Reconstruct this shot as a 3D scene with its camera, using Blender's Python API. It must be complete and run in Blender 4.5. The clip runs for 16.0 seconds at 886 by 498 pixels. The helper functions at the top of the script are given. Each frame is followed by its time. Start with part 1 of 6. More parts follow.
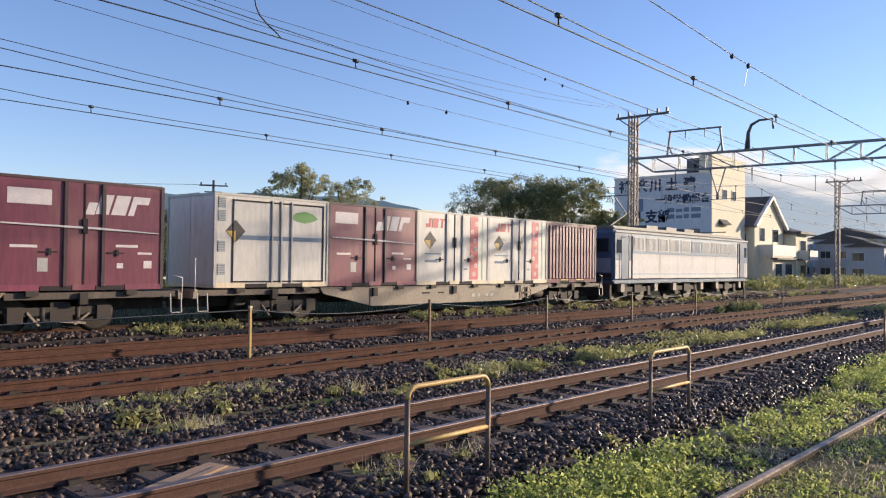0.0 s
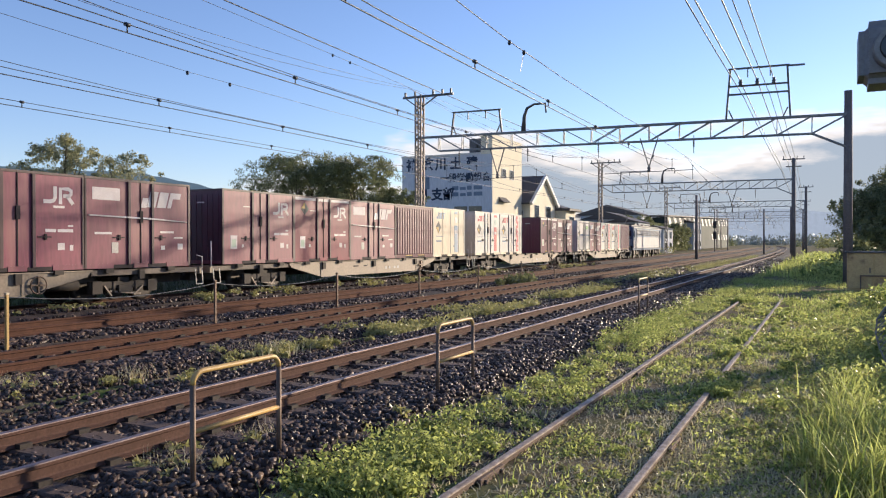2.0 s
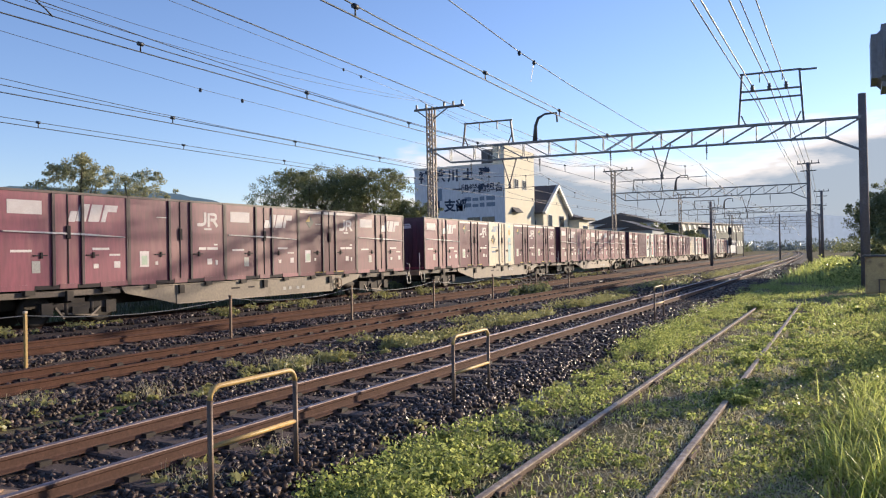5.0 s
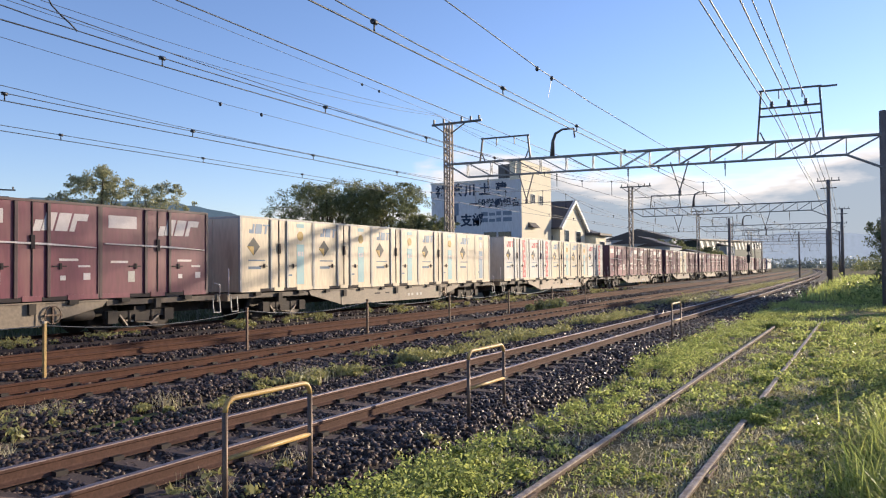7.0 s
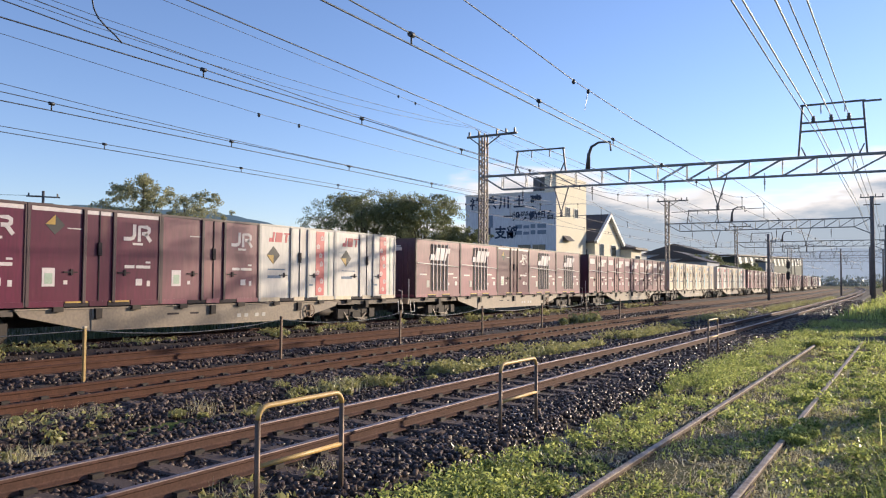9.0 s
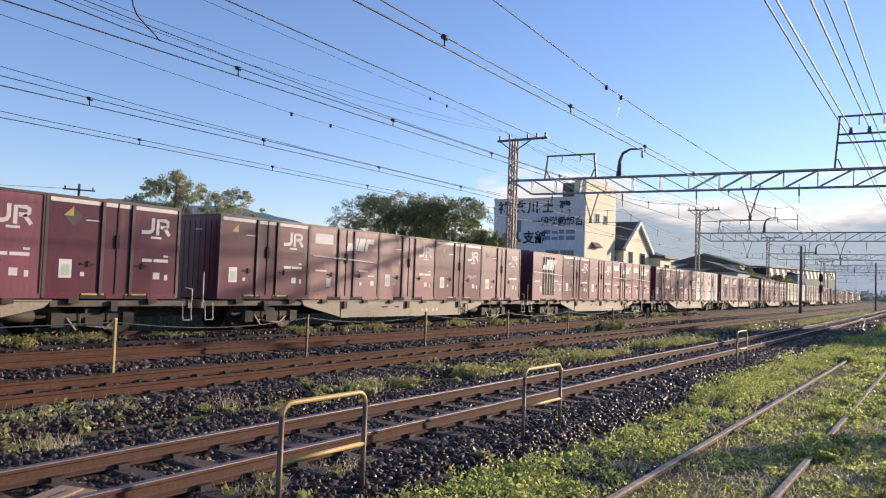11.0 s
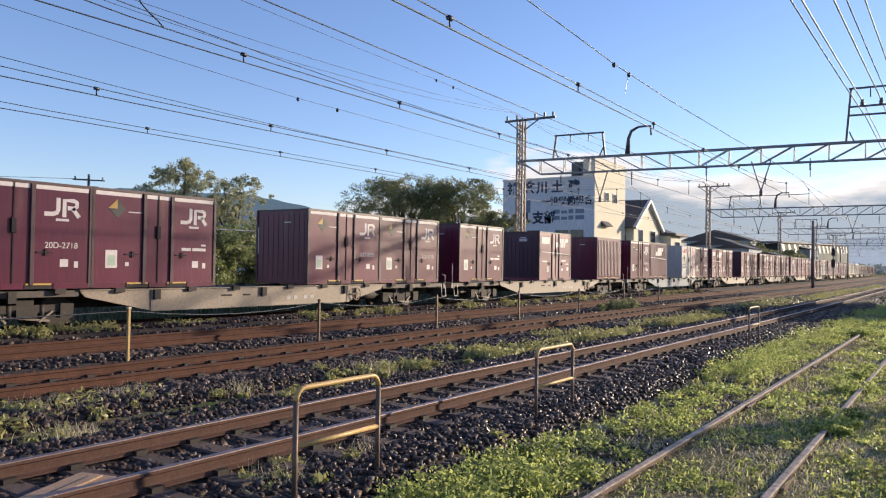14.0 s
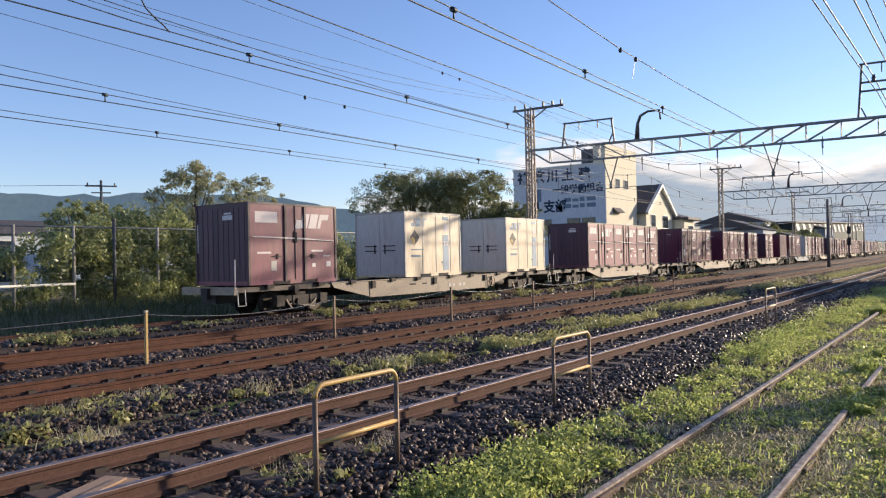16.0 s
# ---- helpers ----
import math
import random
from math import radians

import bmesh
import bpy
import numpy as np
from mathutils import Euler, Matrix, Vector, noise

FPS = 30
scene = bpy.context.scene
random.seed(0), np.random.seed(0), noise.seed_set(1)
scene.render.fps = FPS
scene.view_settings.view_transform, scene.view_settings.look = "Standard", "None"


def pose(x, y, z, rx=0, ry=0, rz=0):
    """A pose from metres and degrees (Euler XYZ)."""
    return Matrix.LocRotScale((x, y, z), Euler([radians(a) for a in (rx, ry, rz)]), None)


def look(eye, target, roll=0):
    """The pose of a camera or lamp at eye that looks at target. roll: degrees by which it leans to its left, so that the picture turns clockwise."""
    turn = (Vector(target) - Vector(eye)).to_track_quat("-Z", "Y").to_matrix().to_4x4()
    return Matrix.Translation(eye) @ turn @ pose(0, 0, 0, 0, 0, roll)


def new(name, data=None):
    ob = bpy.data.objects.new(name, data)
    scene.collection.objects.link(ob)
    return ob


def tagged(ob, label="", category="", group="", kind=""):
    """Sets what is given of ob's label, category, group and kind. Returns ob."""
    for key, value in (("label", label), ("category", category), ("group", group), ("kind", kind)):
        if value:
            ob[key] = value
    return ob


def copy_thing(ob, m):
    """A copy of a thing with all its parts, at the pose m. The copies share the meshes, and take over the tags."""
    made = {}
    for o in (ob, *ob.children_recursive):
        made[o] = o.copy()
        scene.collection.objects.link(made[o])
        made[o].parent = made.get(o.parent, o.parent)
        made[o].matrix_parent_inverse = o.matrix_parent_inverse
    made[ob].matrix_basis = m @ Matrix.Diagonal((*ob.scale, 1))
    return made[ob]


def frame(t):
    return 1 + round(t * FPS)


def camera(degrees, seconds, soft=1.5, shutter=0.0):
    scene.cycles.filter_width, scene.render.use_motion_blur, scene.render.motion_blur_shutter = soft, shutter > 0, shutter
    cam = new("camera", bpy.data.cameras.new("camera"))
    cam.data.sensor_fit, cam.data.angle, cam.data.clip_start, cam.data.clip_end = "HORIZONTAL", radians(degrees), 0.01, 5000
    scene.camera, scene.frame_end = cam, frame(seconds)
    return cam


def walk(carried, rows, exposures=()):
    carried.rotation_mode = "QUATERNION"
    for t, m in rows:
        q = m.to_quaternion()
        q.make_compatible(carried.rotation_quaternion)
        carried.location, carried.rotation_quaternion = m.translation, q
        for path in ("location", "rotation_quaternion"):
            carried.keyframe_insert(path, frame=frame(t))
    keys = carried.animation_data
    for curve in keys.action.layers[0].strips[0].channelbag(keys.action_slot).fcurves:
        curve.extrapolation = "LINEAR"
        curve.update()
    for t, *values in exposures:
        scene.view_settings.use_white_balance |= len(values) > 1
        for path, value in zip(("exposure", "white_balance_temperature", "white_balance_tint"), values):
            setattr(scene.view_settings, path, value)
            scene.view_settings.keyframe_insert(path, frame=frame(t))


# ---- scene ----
# The line runs along +Y with a very slight bend to the west; rail heads are at z = 0.
EYE = 1.668
BEND = 0.0002
SPEED = 24.45
TRACK_X = {"A": -5.942, "B": -10.789, "C": -14.742, "D": -18.92}

cam = camera(60.09, 16.0, soft=1.15)
TURNS = [
    (0.0, 42.427, 1.147, -0.743), (0.5, 33.456, 1.251, -0.542), (1.0, 29.31, 1.002, -0.362),
    (1.5, 27.66, 0.283, -0.122), (2.0, 26.803, -0.445, 0.054), (2.5, 26.283, -0.872, 0.157),
    (3.0, 26.076, -0.933, 0.264), (3.5, 26.234, -0.735, 0.356), (4.0, 26.787, -0.348, 0.684),
    (6.5, 28.778, 1.304, 0.816), (7.0, 29.029, 1.512, 0.539), (7.5, 29.51, 1.671, 0.278),
    (8.0, 30.135, 1.798, 0.013), (8.5, 30.815, 2.035, -0.217), (9.0, 31.519, 2.402, -0.37),
    (9.5, 32.277, 2.775, -0.602), (10.0, 32.918, 2.898, -1.139), (12.5, 33.576, 2.181, -2.641),
    (13.0, 33.591, 2.103, -2.196), (13.5, 33.78, 1.759, -1.707), (14.0, 34.264, 1.22, -0.86),
    (14.5, 34.81, 0.669, 0.09), (15.0, 35.222, 0.386, 0.845), (15.5, 35.338, 0.45, 1.285),
    (16.0, 35.228, 0.682, 1.241)]
walk(cam, [(t, pose(0, 0, EYE, 90 + p, r, y)) for t, y, p, r in TURNS], exposures=[(0.0, 0.3), (16.0, 0.3)])

# ---- light ----
SUN_AZ, SUN_EL = 30.0, 13.0
world = bpy.data.worlds.new("world")
scene.world = world
world.use_nodes = True
wn = world.node_tree
sky = wn.nodes.new("ShaderNodeTexSky")
sky.sky_type = "NISHITA"
sky.sun_disc = False
sky.sun_elevation, sky.sun_rotation = radians(SUN_EL), radians(SUN_AZ)
sky.air_density, sky.dust_density, sky.ozone_density = 1.0, 0.1, 3.0
back = wn.nodes["Background"]
back.inputs["Strength"].default_value = 0.16
tint = wn.nodes.new("ShaderNodeMix")
tint.data_type, tint.blend_type = "RGBA", "MULTIPLY"
tint.inputs[0].default_value, tint.inputs[7].default_value = 1.0, (1.1, 1.0, 1.17, 1.0)
wn.links.new(sky.outputs[0], tint.inputs[6])
wn.links.new(tint.outputs[2], back.inputs[0])
sun_data = bpy.data.lights.new("sun", "SUN")
sun_data.energy, sun_data.angle, sun_data.color = 5.6, radians(0.9), (1.0, 0.83, 0.62)
sun = new("sun", sun_data)
to_sun = Vector((math.sin(radians(SUN_AZ)) * math.cos(radians(SUN_EL)), math.cos(radians(SUN_AZ)) * math.cos(radians(SUN_EL)), math.sin(radians(SUN_EL))))
sun.matrix_world = look(to_sun * 100, (0, 0, 0))


# ---- materials ----
def material(name, base, rough=0.7, metal=0.0, second=None, scale=4.0, detail=6.0, spread=0.5, bump=0.0, bump_scale=40.0,
             dirt=None, dirt_scale=1.2, dirt_at=0.6, vary=0.0, streak=False, spec=0.5):
    """A surface with a large and a small variation, stains and relief, in object space at real size."""
    m = bpy.data.materials.new(name)
    m.use_nodes = True
    nt = m.node_tree
    n, l = nt.nodes, nt.links
    b = n["Principled BSDF"]
    b.inputs["Roughness"].default_value, b.inputs["Metallic"].default_value = rough, metal
    b.inputs["Specular IOR Level"].default_value = spec
    co = n.new("ShaderNodeTexCoord")
    src = co.outputs["Object"]
    if streak:
        mp = n.new("ShaderNodeMapping")
        mp.inputs["Scale"].default_value = (1.0, 1.0, 0.18)
        l.new(src, mp.inputs[0])
        src = mp.outputs[0]
    def noise_of(sc, det=detail):
        t = n.new("ShaderNodeTexNoise")
        t.inputs["Scale"].default_value, t.inputs["Detail"].default_value = sc, det
        l.new(src, t.inputs["Vector"])
        return t.outputs["Fac"]
    def ramp(fac, a, z):
        r = n.new("ShaderNodeMapRange")
        r.inputs["From Min"].default_value, r.inputs["From Max"].default_value = a, z
        l.new(fac, r.inputs[0])
        return r.outputs[0]
    def mixed(fac, a, c):
        x = n.new("ShaderNodeMix")
        x.data_type = "RGBA"
        for sock, v in ((x.inputs[0], fac), (x.inputs[6], a), (x.inputs[7], c)):
            if isinstance(v, (tuple, float, int)):
                sock.default_value = v if not isinstance(v, tuple) else (*v, 1.0)
            else:
                l.new(v, sock)
        return x.outputs[2]
    second = second or tuple(c * 0.72 for c in base)
    col = mixed(ramp(noise_of(scale), 0.5 - spread / 2, 0.5 + spread / 2), base, second)
    col = mixed(ramp(noise_of(scale * 9.0, 3.0), 0.35, 0.75), col, tuple(c * 0.85 for c in second))
    if dirt:
        col = mixed(ramp(noise_of(dirt_scale), dirt_at, dirt_at + 0.18), col, dirt)
    if vary:
        oi = n.new("ShaderNodeObjectInfo")
        hs = n.new("ShaderNodeHueSaturation")
        mr = n.new("ShaderNodeMapRange")
        mr.inputs["To Min"].default_value, mr.inputs["To Max"].default_value = 1 - vary, 1 + vary
        l.new(oi.outputs["Random"], mr.inputs[0])
        l.new(mr.outputs[0], hs.inputs["Value"])
        l.new(col, hs.inputs["Color"])
        col = hs.outputs[0]
    l.new(col, b.inputs["Base Color"])
    if bump:
        bp = n.new("ShaderNodeBump")
        bp.inputs["Strength"].default_value, bp.inputs["Distance"].default_value = bump, 0.02
        l.new(noise_of(bump_scale), bp.inputs["Height"])
        l.new(bp.outputs[0], b.inputs["Normal"])
    return m


def leaf_material(name, a, c, through_light=0.45):
    """Leaves: colour by clump, some light passes through."""
    m = bpy.data.materials.new(name)
    m.use_nodes = True
    nt = m.node_tree
    n, l = nt.nodes, nt.links
    b = n["Principled BSDF"]
    b.inputs["Roughness"].default_value = 0.4
    b.inputs["Specular IOR Level"].default_value = 0.5
    g = n.new("ShaderNodeNewGeometry")
    co = n.new("ShaderNodeTexCoord")
    t = n.new("ShaderNodeTexNoise")
    t.inputs["Scale"].default_value = 0.7
    l.new(co.outputs["Object"], t.inputs["Vector"])
    mix1 = n.new("ShaderNodeMath")
    mix1.operation = "ADD"
    l.new(g.outputs["Random Per Island"], mix1.inputs[0])
    l.new(t.outputs["Fac"], mix1.inputs[1])
    r = n.new("ShaderNodeMapRange")
    r.inputs["From Min"].default_value, r.inputs["From Max"].default_value = 0.3, 1.3
    l.new(mix1.outputs[0], r.inputs[0])
    x = n.new("ShaderNodeMix")
    x.data_type = "RGBA"
    x.inputs[6].default_value, x.inputs[7].default_value = (*a, 1), (*c, 1)
    l.new(r.outputs[0], x.inputs[0])
    l.new(x.outputs[2], b.inputs["Base Color"])
    tr = n.new("ShaderNodeBsdfTranslucent")
    l.new(x.outputs[2], tr.inputs[0])
    ms = n.new("ShaderNodeMixShader")
    ms.inputs[0].default_value = through_light
    l.new(b.outputs[0], ms.inputs[1])
    l.new(tr.outputs[0], ms.inputs[2])
    l.new(ms.outputs[0], n["Material Output"].inputs[0])
    return m


M = {}
M["ground"] = material("dry_soil", (0.27, 0.21, 0.135), 1.0, spec=0.05, second=(0.15, 0.125, 0.075), scale=1.3, bump=0.6, bump_scale=25, dirt=(0.09, 0.12, 0.03), dirt_scale=0.5, dirt_at=0.5)
M["ballast"] = material("ballast_bed", (0.048, 0.031, 0.024), 0.9, second=(0.022, 0.014, 0.011), scale=14, bump=1.0, bump_scale=22, dirt=(0.06, 0.038, 0.029), dirt_scale=0.9, dirt_at=0.5)
M["stone"] = material("ballast_stone", (0.1, 0.066, 0.05), 0.36, second=(0.028, 0.018, 0.014), scale=6, spec=0.22, bump=0.3, bump_scale=60)
stone_nodes = M["stone"].node_tree
piece = stone_nodes.nodes.new("ShaderNodeNewGeometry")
spread_of = stone_nodes.nodes.new("ShaderNodeValToRGB")
spread_of.color_ramp.elements[0].color, spread_of.color_ramp.elements[1].color = (0.016, 0.011, 0.009, 1), (0.3, 0.215, 0.165, 1)
mid_tone = spread_of.color_ramp.elements.new(0.7)
mid_tone.color = (0.075, 0.05, 0.039, 1)
grit = stone_nodes.nodes.new("ShaderNodeMix")
grit.data_type, grit.blend_type = "RGBA", "MIX"
grit.inputs[0].default_value = 0.3
stone_nodes.links.new(piece.outputs["Random Per Island"], spread_of.inputs[0])
stone_nodes.links.new(spread_of.outputs[0], grit.inputs[6])
stone_nodes.links.new(stone_nodes.nodes["Principled BSDF"].inputs["Base Color"].links[0].from_socket, grit.inputs[7])
stone_nodes.links.new(grit.outputs[2], stone_nodes.nodes["Principled BSDF"].inputs["Base Color"])
M["rail_red"] = material("red_rusted_rail", (0.14, 0.064, 0.042), 0.85, spec=0.2, second=(0.07, 0.033, 0.022), scale=5)
M["rail"] = material("rusted_rail", (0.125, 0.066, 0.05), 0.85, spec=0.2, second=(0.08, 0.043, 0.032), scale=5, bump=0.15, bump_scale=80)
M["rail_head"] = material("worn_rail_head", (0.36, 0.29, 0.28), 0.42, 0.75, second=(0.22, 0.16, 0.15), scale=6)
M["rail_old"] = material("weathered_rail", (0.56, 0.45, 0.35), 0.6, 0.0, second=(0.24, 0.17, 0.12), scale=11, spread=0.3, bump=0.3, bump_scale=40)
M["rail_side"] = material("rusty_rail_side", (0.2, 0.13, 0.09), 0.85, second=(0.1, 0.06, 0.042), scale=7, bump=0.3, bump_scale=40)
M["sleeper"] = material("weathered_sleeper", (0.15, 0.105, 0.085), 0.9, second=(0.1, 0.064, 0.05), scale=5, bump=0.3, bump_scale=50, vary=0.2)
M["clip"] = material("rail_clip", (0.045, 0.035, 0.03), 0.7, 0.3)
M["plank"] = material("split_timber", (0.42, 0.29, 0.2), 0.85, second=(0.3, 0.19, 0.12), scale=7, bump=0.3)
M["steel"] = material("galvanised_steel", (0.27, 0.28, 0.285), 0.55, 0.4, second=(0.17, 0.175, 0.18), scale=3, bump=0.1)
M["mast"] = material("weathered_lattice_steel", (0.3, 0.26, 0.22), 0.65, 0.2, second=(0.2, 0.165, 0.135), scale=3, bump=0.1)
M["darksteel"] = material("painted_dark_steel", (0.13, 0.13, 0.135), 0.55, 0.3, second=(0.09, 0.085, 0.085), scale=3)
M["pole"] = material("old_concrete_pole", (0.2, 0.175, 0.165), 0.85, second=(0.13, 0.11, 0.105), scale=2, bump=0.2)
M["wire"] = material("dark_wire", (0.06, 0.065, 0.075), 0.5, 0.4)
M["brightwire"] = material("bright_feeder_wire", (0.85, 0.84, 0.82), 0.4, 0.1, second=(0.8, 0.8, 0.78))
# leaf colour greyed to stand for the haze of distance
M["haze_leaf"] = leaf_material("haze_tinted_leaves", (0.17, 0.21, 0.2), (0.24, 0.27, 0.24), 0.3)
M["darkwall"] = material("dark_green_wall", (0.05, 0.065, 0.055), 0.8)
M["yellow"] = material("faded_yellow_paint", (0.62, 0.42, 0.13), 0.5, second=(0.45, 0.27, 0.1), scale=6, dirt=(0.14, 0.08, 0.05), dirt_scale=9, dirt_at=0.58)
M["hoopleg"] = material("rusty_pipe", (0.22, 0.15, 0.10), 0.55, 0.4, second=(0.12, 0.08, 0.06), scale=10)
M["maroon"] = material("maroon_paint", (0.135, 0.013, 0.042), 0.35, spec=0.42, second=(0.1, 0.012, 0.033), scale=1.2, dirt=(0.16, 0.07, 0.06), dirt_scale=1.6, dirt_at=0.62, vary=0.18, streak=True, bump=0.06, bump_scale=5)
M["bright"] = material("fresh_red_maroon_paint", (0.23, 0.02, 0.05), 0.36, spec=0.45, second=(0.19, 0.02, 0.045), scale=1.2, vary=0.08, streak=True, bump=0.06, bump_scale=5)
M["dull"] = material("faded_mauve_paint", (0.235, 0.05, 0.082), 0.42, spec=0.5, second=(0.165, 0.037, 0.06), scale=1.5, dirt=(0.27, 0.115, 0.11), dirt_scale=1.3, dirt_at=0.6, vary=0.22, streak=True, bump=0.08, bump_scale=5)
M["ribpaint"] = material("weathered_rib_paint", (0.18, 0.036, 0.066), 0.4, spec=0.65, second=(0.15, 0.035, 0.055), scale=1.5, streak=True, bump=0.06, bump_scale=5)
M["plum"] = material("dark_plum_end", (0.085, 0.028, 0.052), 0.5, second=(0.065, 0.024, 0.04), scale=1.5, vary=0.25, streak=True)
M["post"] = material("dark_door_post", (0.07, 0.025, 0.03), 0.5, second=(0.05, 0.02, 0.024), scale=3)
M["white"] = material("off_white_paint", (0.6, 0.55, 0.51), 0.42, spec=0.6, second=(0.55, 0.51, 0.46), scale=1.6, dirt=(0.34, 0.26, 0.19), dirt_scale=1.5, dirt_at=0.64, vary=0.08, streak=True, bump=0.05, bump_scale=5)
M["cream"] = material("yellowed_cream_paint", (0.68, 0.57, 0.4), 0.42, spec=0.6, second=(0.58, 0.46, 0.31), scale=1.4, dirt=(0.3, 0.2, 0.13), dirt_scale=1.4, dirt_at=0.66, vary=0.08, streak=True)
M["whiteframe"] = material("grey_white_frame", (0.52, 0.5, 0.47), 0.5, second=(0.36, 0.33, 0.3), scale=4)
M["mark"] = material("white_marking", (0.72, 0.66, 0.64), 0.5, second=(0.58, 0.5, 0.49), scale=6)
M["redmark"] = material("red_stripe_paint", (0.6, 0.055, 0.085), 0.45, second=(0.46, 0.06, 0.06), scale=5)
M["badgegrey"] = material("grey_green_badge_paint", (0.3, 0.36, 0.31), 0.5, second=(0.42, 0.45, 0.4), scale=9)
M["blossom"] = material("pale_pink_marking", (0.72, 0.5, 0.5), 0.5)
M["palegreen"] = material("pale_green_stripe", (0.45, 0.55, 0.42), 0.5)
M["teal"] = material("teal_stripe_paint", (0.22, 0.45, 0.5), 0.5, second=(0.3, 0.48, 0.5), scale=5)
M["bluemark"] = material("slate_blue_stripe", (0.16, 0.24, 0.35), 0.5, second=(0.22, 0.3, 0.4), scale=5)
M["green"] = material("green_badge_paint", (0.11, 0.3, 0.06), 0.5, second=(0.15, 0.33, 0.08), scale=5)
M["blackmark"] = material("black_marking", (0.035, 0.03, 0.03), 0.55)
M["ochre"] = material("ochre_marking", (0.6, 0.36, 0.06), 0.5)
M["slot"] = material("dark_slot", (0.025, 0.015, 0.018), 0.8)
M["frame"] = material("greybeige_wagon_steel", (0.32, 0.245, 0.172), 0.55, second=(0.235, 0.182, 0.135), scale=1.5, dirt=(0.16, 0.11, 0.08), dirt_scale=1.8, dirt_at=0.6, vary=0.25, bump=0.05)
M["sillend"] = material("dark_sill_steel", (0.13, 0.095, 0.072), 0.65, second=(0.08, 0.06, 0.048), scale=2, dirt=(0.2, 0.15, 0.11), dirt_scale=2.2, dirt_at=0.62, vary=0.2)
M["frameblue"] = material("bluegrey_wagon_steel", (0.17, 0.21, 0.25), 0.55, second=(0.13, 0.16, 0.18), scale=1.5, dirt=(0.12, 0.085, 0.07), dirt_scale=1.6, dirt_at=0.58)
M["bogie"] = material("grimy_bogie_steel", (0.035, 0.029, 0.026), 0.75, 0.2, second=(0.055, 0.042, 0.033), scale=5, dirt=(0.13, 0.09, 0.065), dirt_scale=3, dirt_at=0.6)
M["wheel"] = material("wheel_steel", (0.05, 0.04, 0.034), 0.5, 0.5)
M["locoblue"] = material("weathered_blue_paint", (0.06, 0.11, 0.2), 0.4, second=(0.05, 0.09, 0.16), scale=2, streak=True)
M["locopale"] = material("pale_blue_paint", (0.28, 0.34, 0.42), 0.5, second=(0.23, 0.29, 0.36), scale=2, streak=True)
M["locogrey"] = material("light_grey_paint", (0.5, 0.47, 0.47), 0.5, second=(0.43, 0.4, 0.4), scale=2, dirt=(0.3, 0.24, 0.18), dirt_scale=1.5, dirt_at=0.6, streak=True)
M["locolouvre"] = material("cream_louvre_paint", (0.58, 0.56, 0.5), 0.55, second=(0.47, 0.45, 0.41), scale=2, streak=True)
M["glass"] = material("dark_window_glass", (0.03, 0.04, 0.05), 0.08)
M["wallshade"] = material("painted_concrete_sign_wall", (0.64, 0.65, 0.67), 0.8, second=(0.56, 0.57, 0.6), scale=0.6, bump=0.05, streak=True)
M["wallyellow"] = material("cream_stucco", (0.76, 0.69, 0.53), 0.85, second=(0.7, 0.63, 0.48), scale=0.8, bump=0.1)
M["navy"] = material("navy_sign_paint", (0.02, 0.04, 0.085), 0.7)
M["greybar"] = material("grey_blue_sign_paint", (0.2, 0.26, 0.34), 0.7)
M["roof"] = material("dark_roof_tiles", (0.06, 0.055, 0.055), 0.7, second=(0.1, 0.085, 0.075), scale=3, bump=0.4, bump_scale=12)
M["trimwhite"] = material("white_trim", (0.75, 0.73, 0.68), 0.6)
M["farwall"] = material("grey_plaster", (0.5, 0.53, 0.57), 0.85, second=(0.42, 0.45, 0.49), scale=0.5, vary=0.25)
M["leaf_hedge"] = leaf_material("tangled_hedge_leaves", (0.11, 0.145, 0.055), (0.38, 0.4, 0.17), 0.5)
# grass colour darkened to stand for shade behind the far track
M["shade_grass"] = leaf_material("shade_darkened_grass", (0.05, 0.062, 0.024), (0.12, 0.13, 0.05), 0.4)
M["bark"] = material("bark", (0.1, 0.075, 0.055), 0.9, second=(0.06, 0.045, 0.035), scale=8, bump=0.6)
M["hill"] = material("wooded_hill_haze_glow", (0.16, 0.21, 0.22), 1.0, second=(0.12, 0.17, 0.19), scale=0.02, spec=0.0)
M["hillfar"] = material("hazy_hill_glow", (0.3, 0.34, 0.4), 1.0, second=(0.25, 0.3, 0.36), scale=0.01, spec=0.0)
# distance haze put into both hill surfaces as a faint pale emission
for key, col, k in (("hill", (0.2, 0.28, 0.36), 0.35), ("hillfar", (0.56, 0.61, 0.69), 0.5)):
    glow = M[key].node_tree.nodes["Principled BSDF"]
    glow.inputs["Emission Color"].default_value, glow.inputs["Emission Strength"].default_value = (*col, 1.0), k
M["leaf_dark"] = leaf_material("dark_leaves", (0.075, 0.095, 0.042), (0.26, 0.27, 0.125), 0.5)
M["leaf_pale"] = leaf_material("pale_grey_olive_leaves", (0.17, 0.18, 0.09), (0.45, 0.44, 0.26), 0.5)
M["leaf_olive"] = leaf_material("olive_leaves", (0.2, 0.2, 0.065), (0.46, 0.43, 0.18), 0.5)
M["leaf_green"] = leaf_material("green_weed_leaves", (0.06, 0.115, 0.026), (0.52, 0.55, 0.18), 0.66)
M["leaf_dry"] = leaf_material("dry_straw", (0.4, 0.34, 0.18), (0.72, 0.64, 0.42), 0.5)
M["blade"] = leaf_material("grass_blades", (0.09, 0.17, 0.03), (0.58, 0.61, 0.19), 0.72)
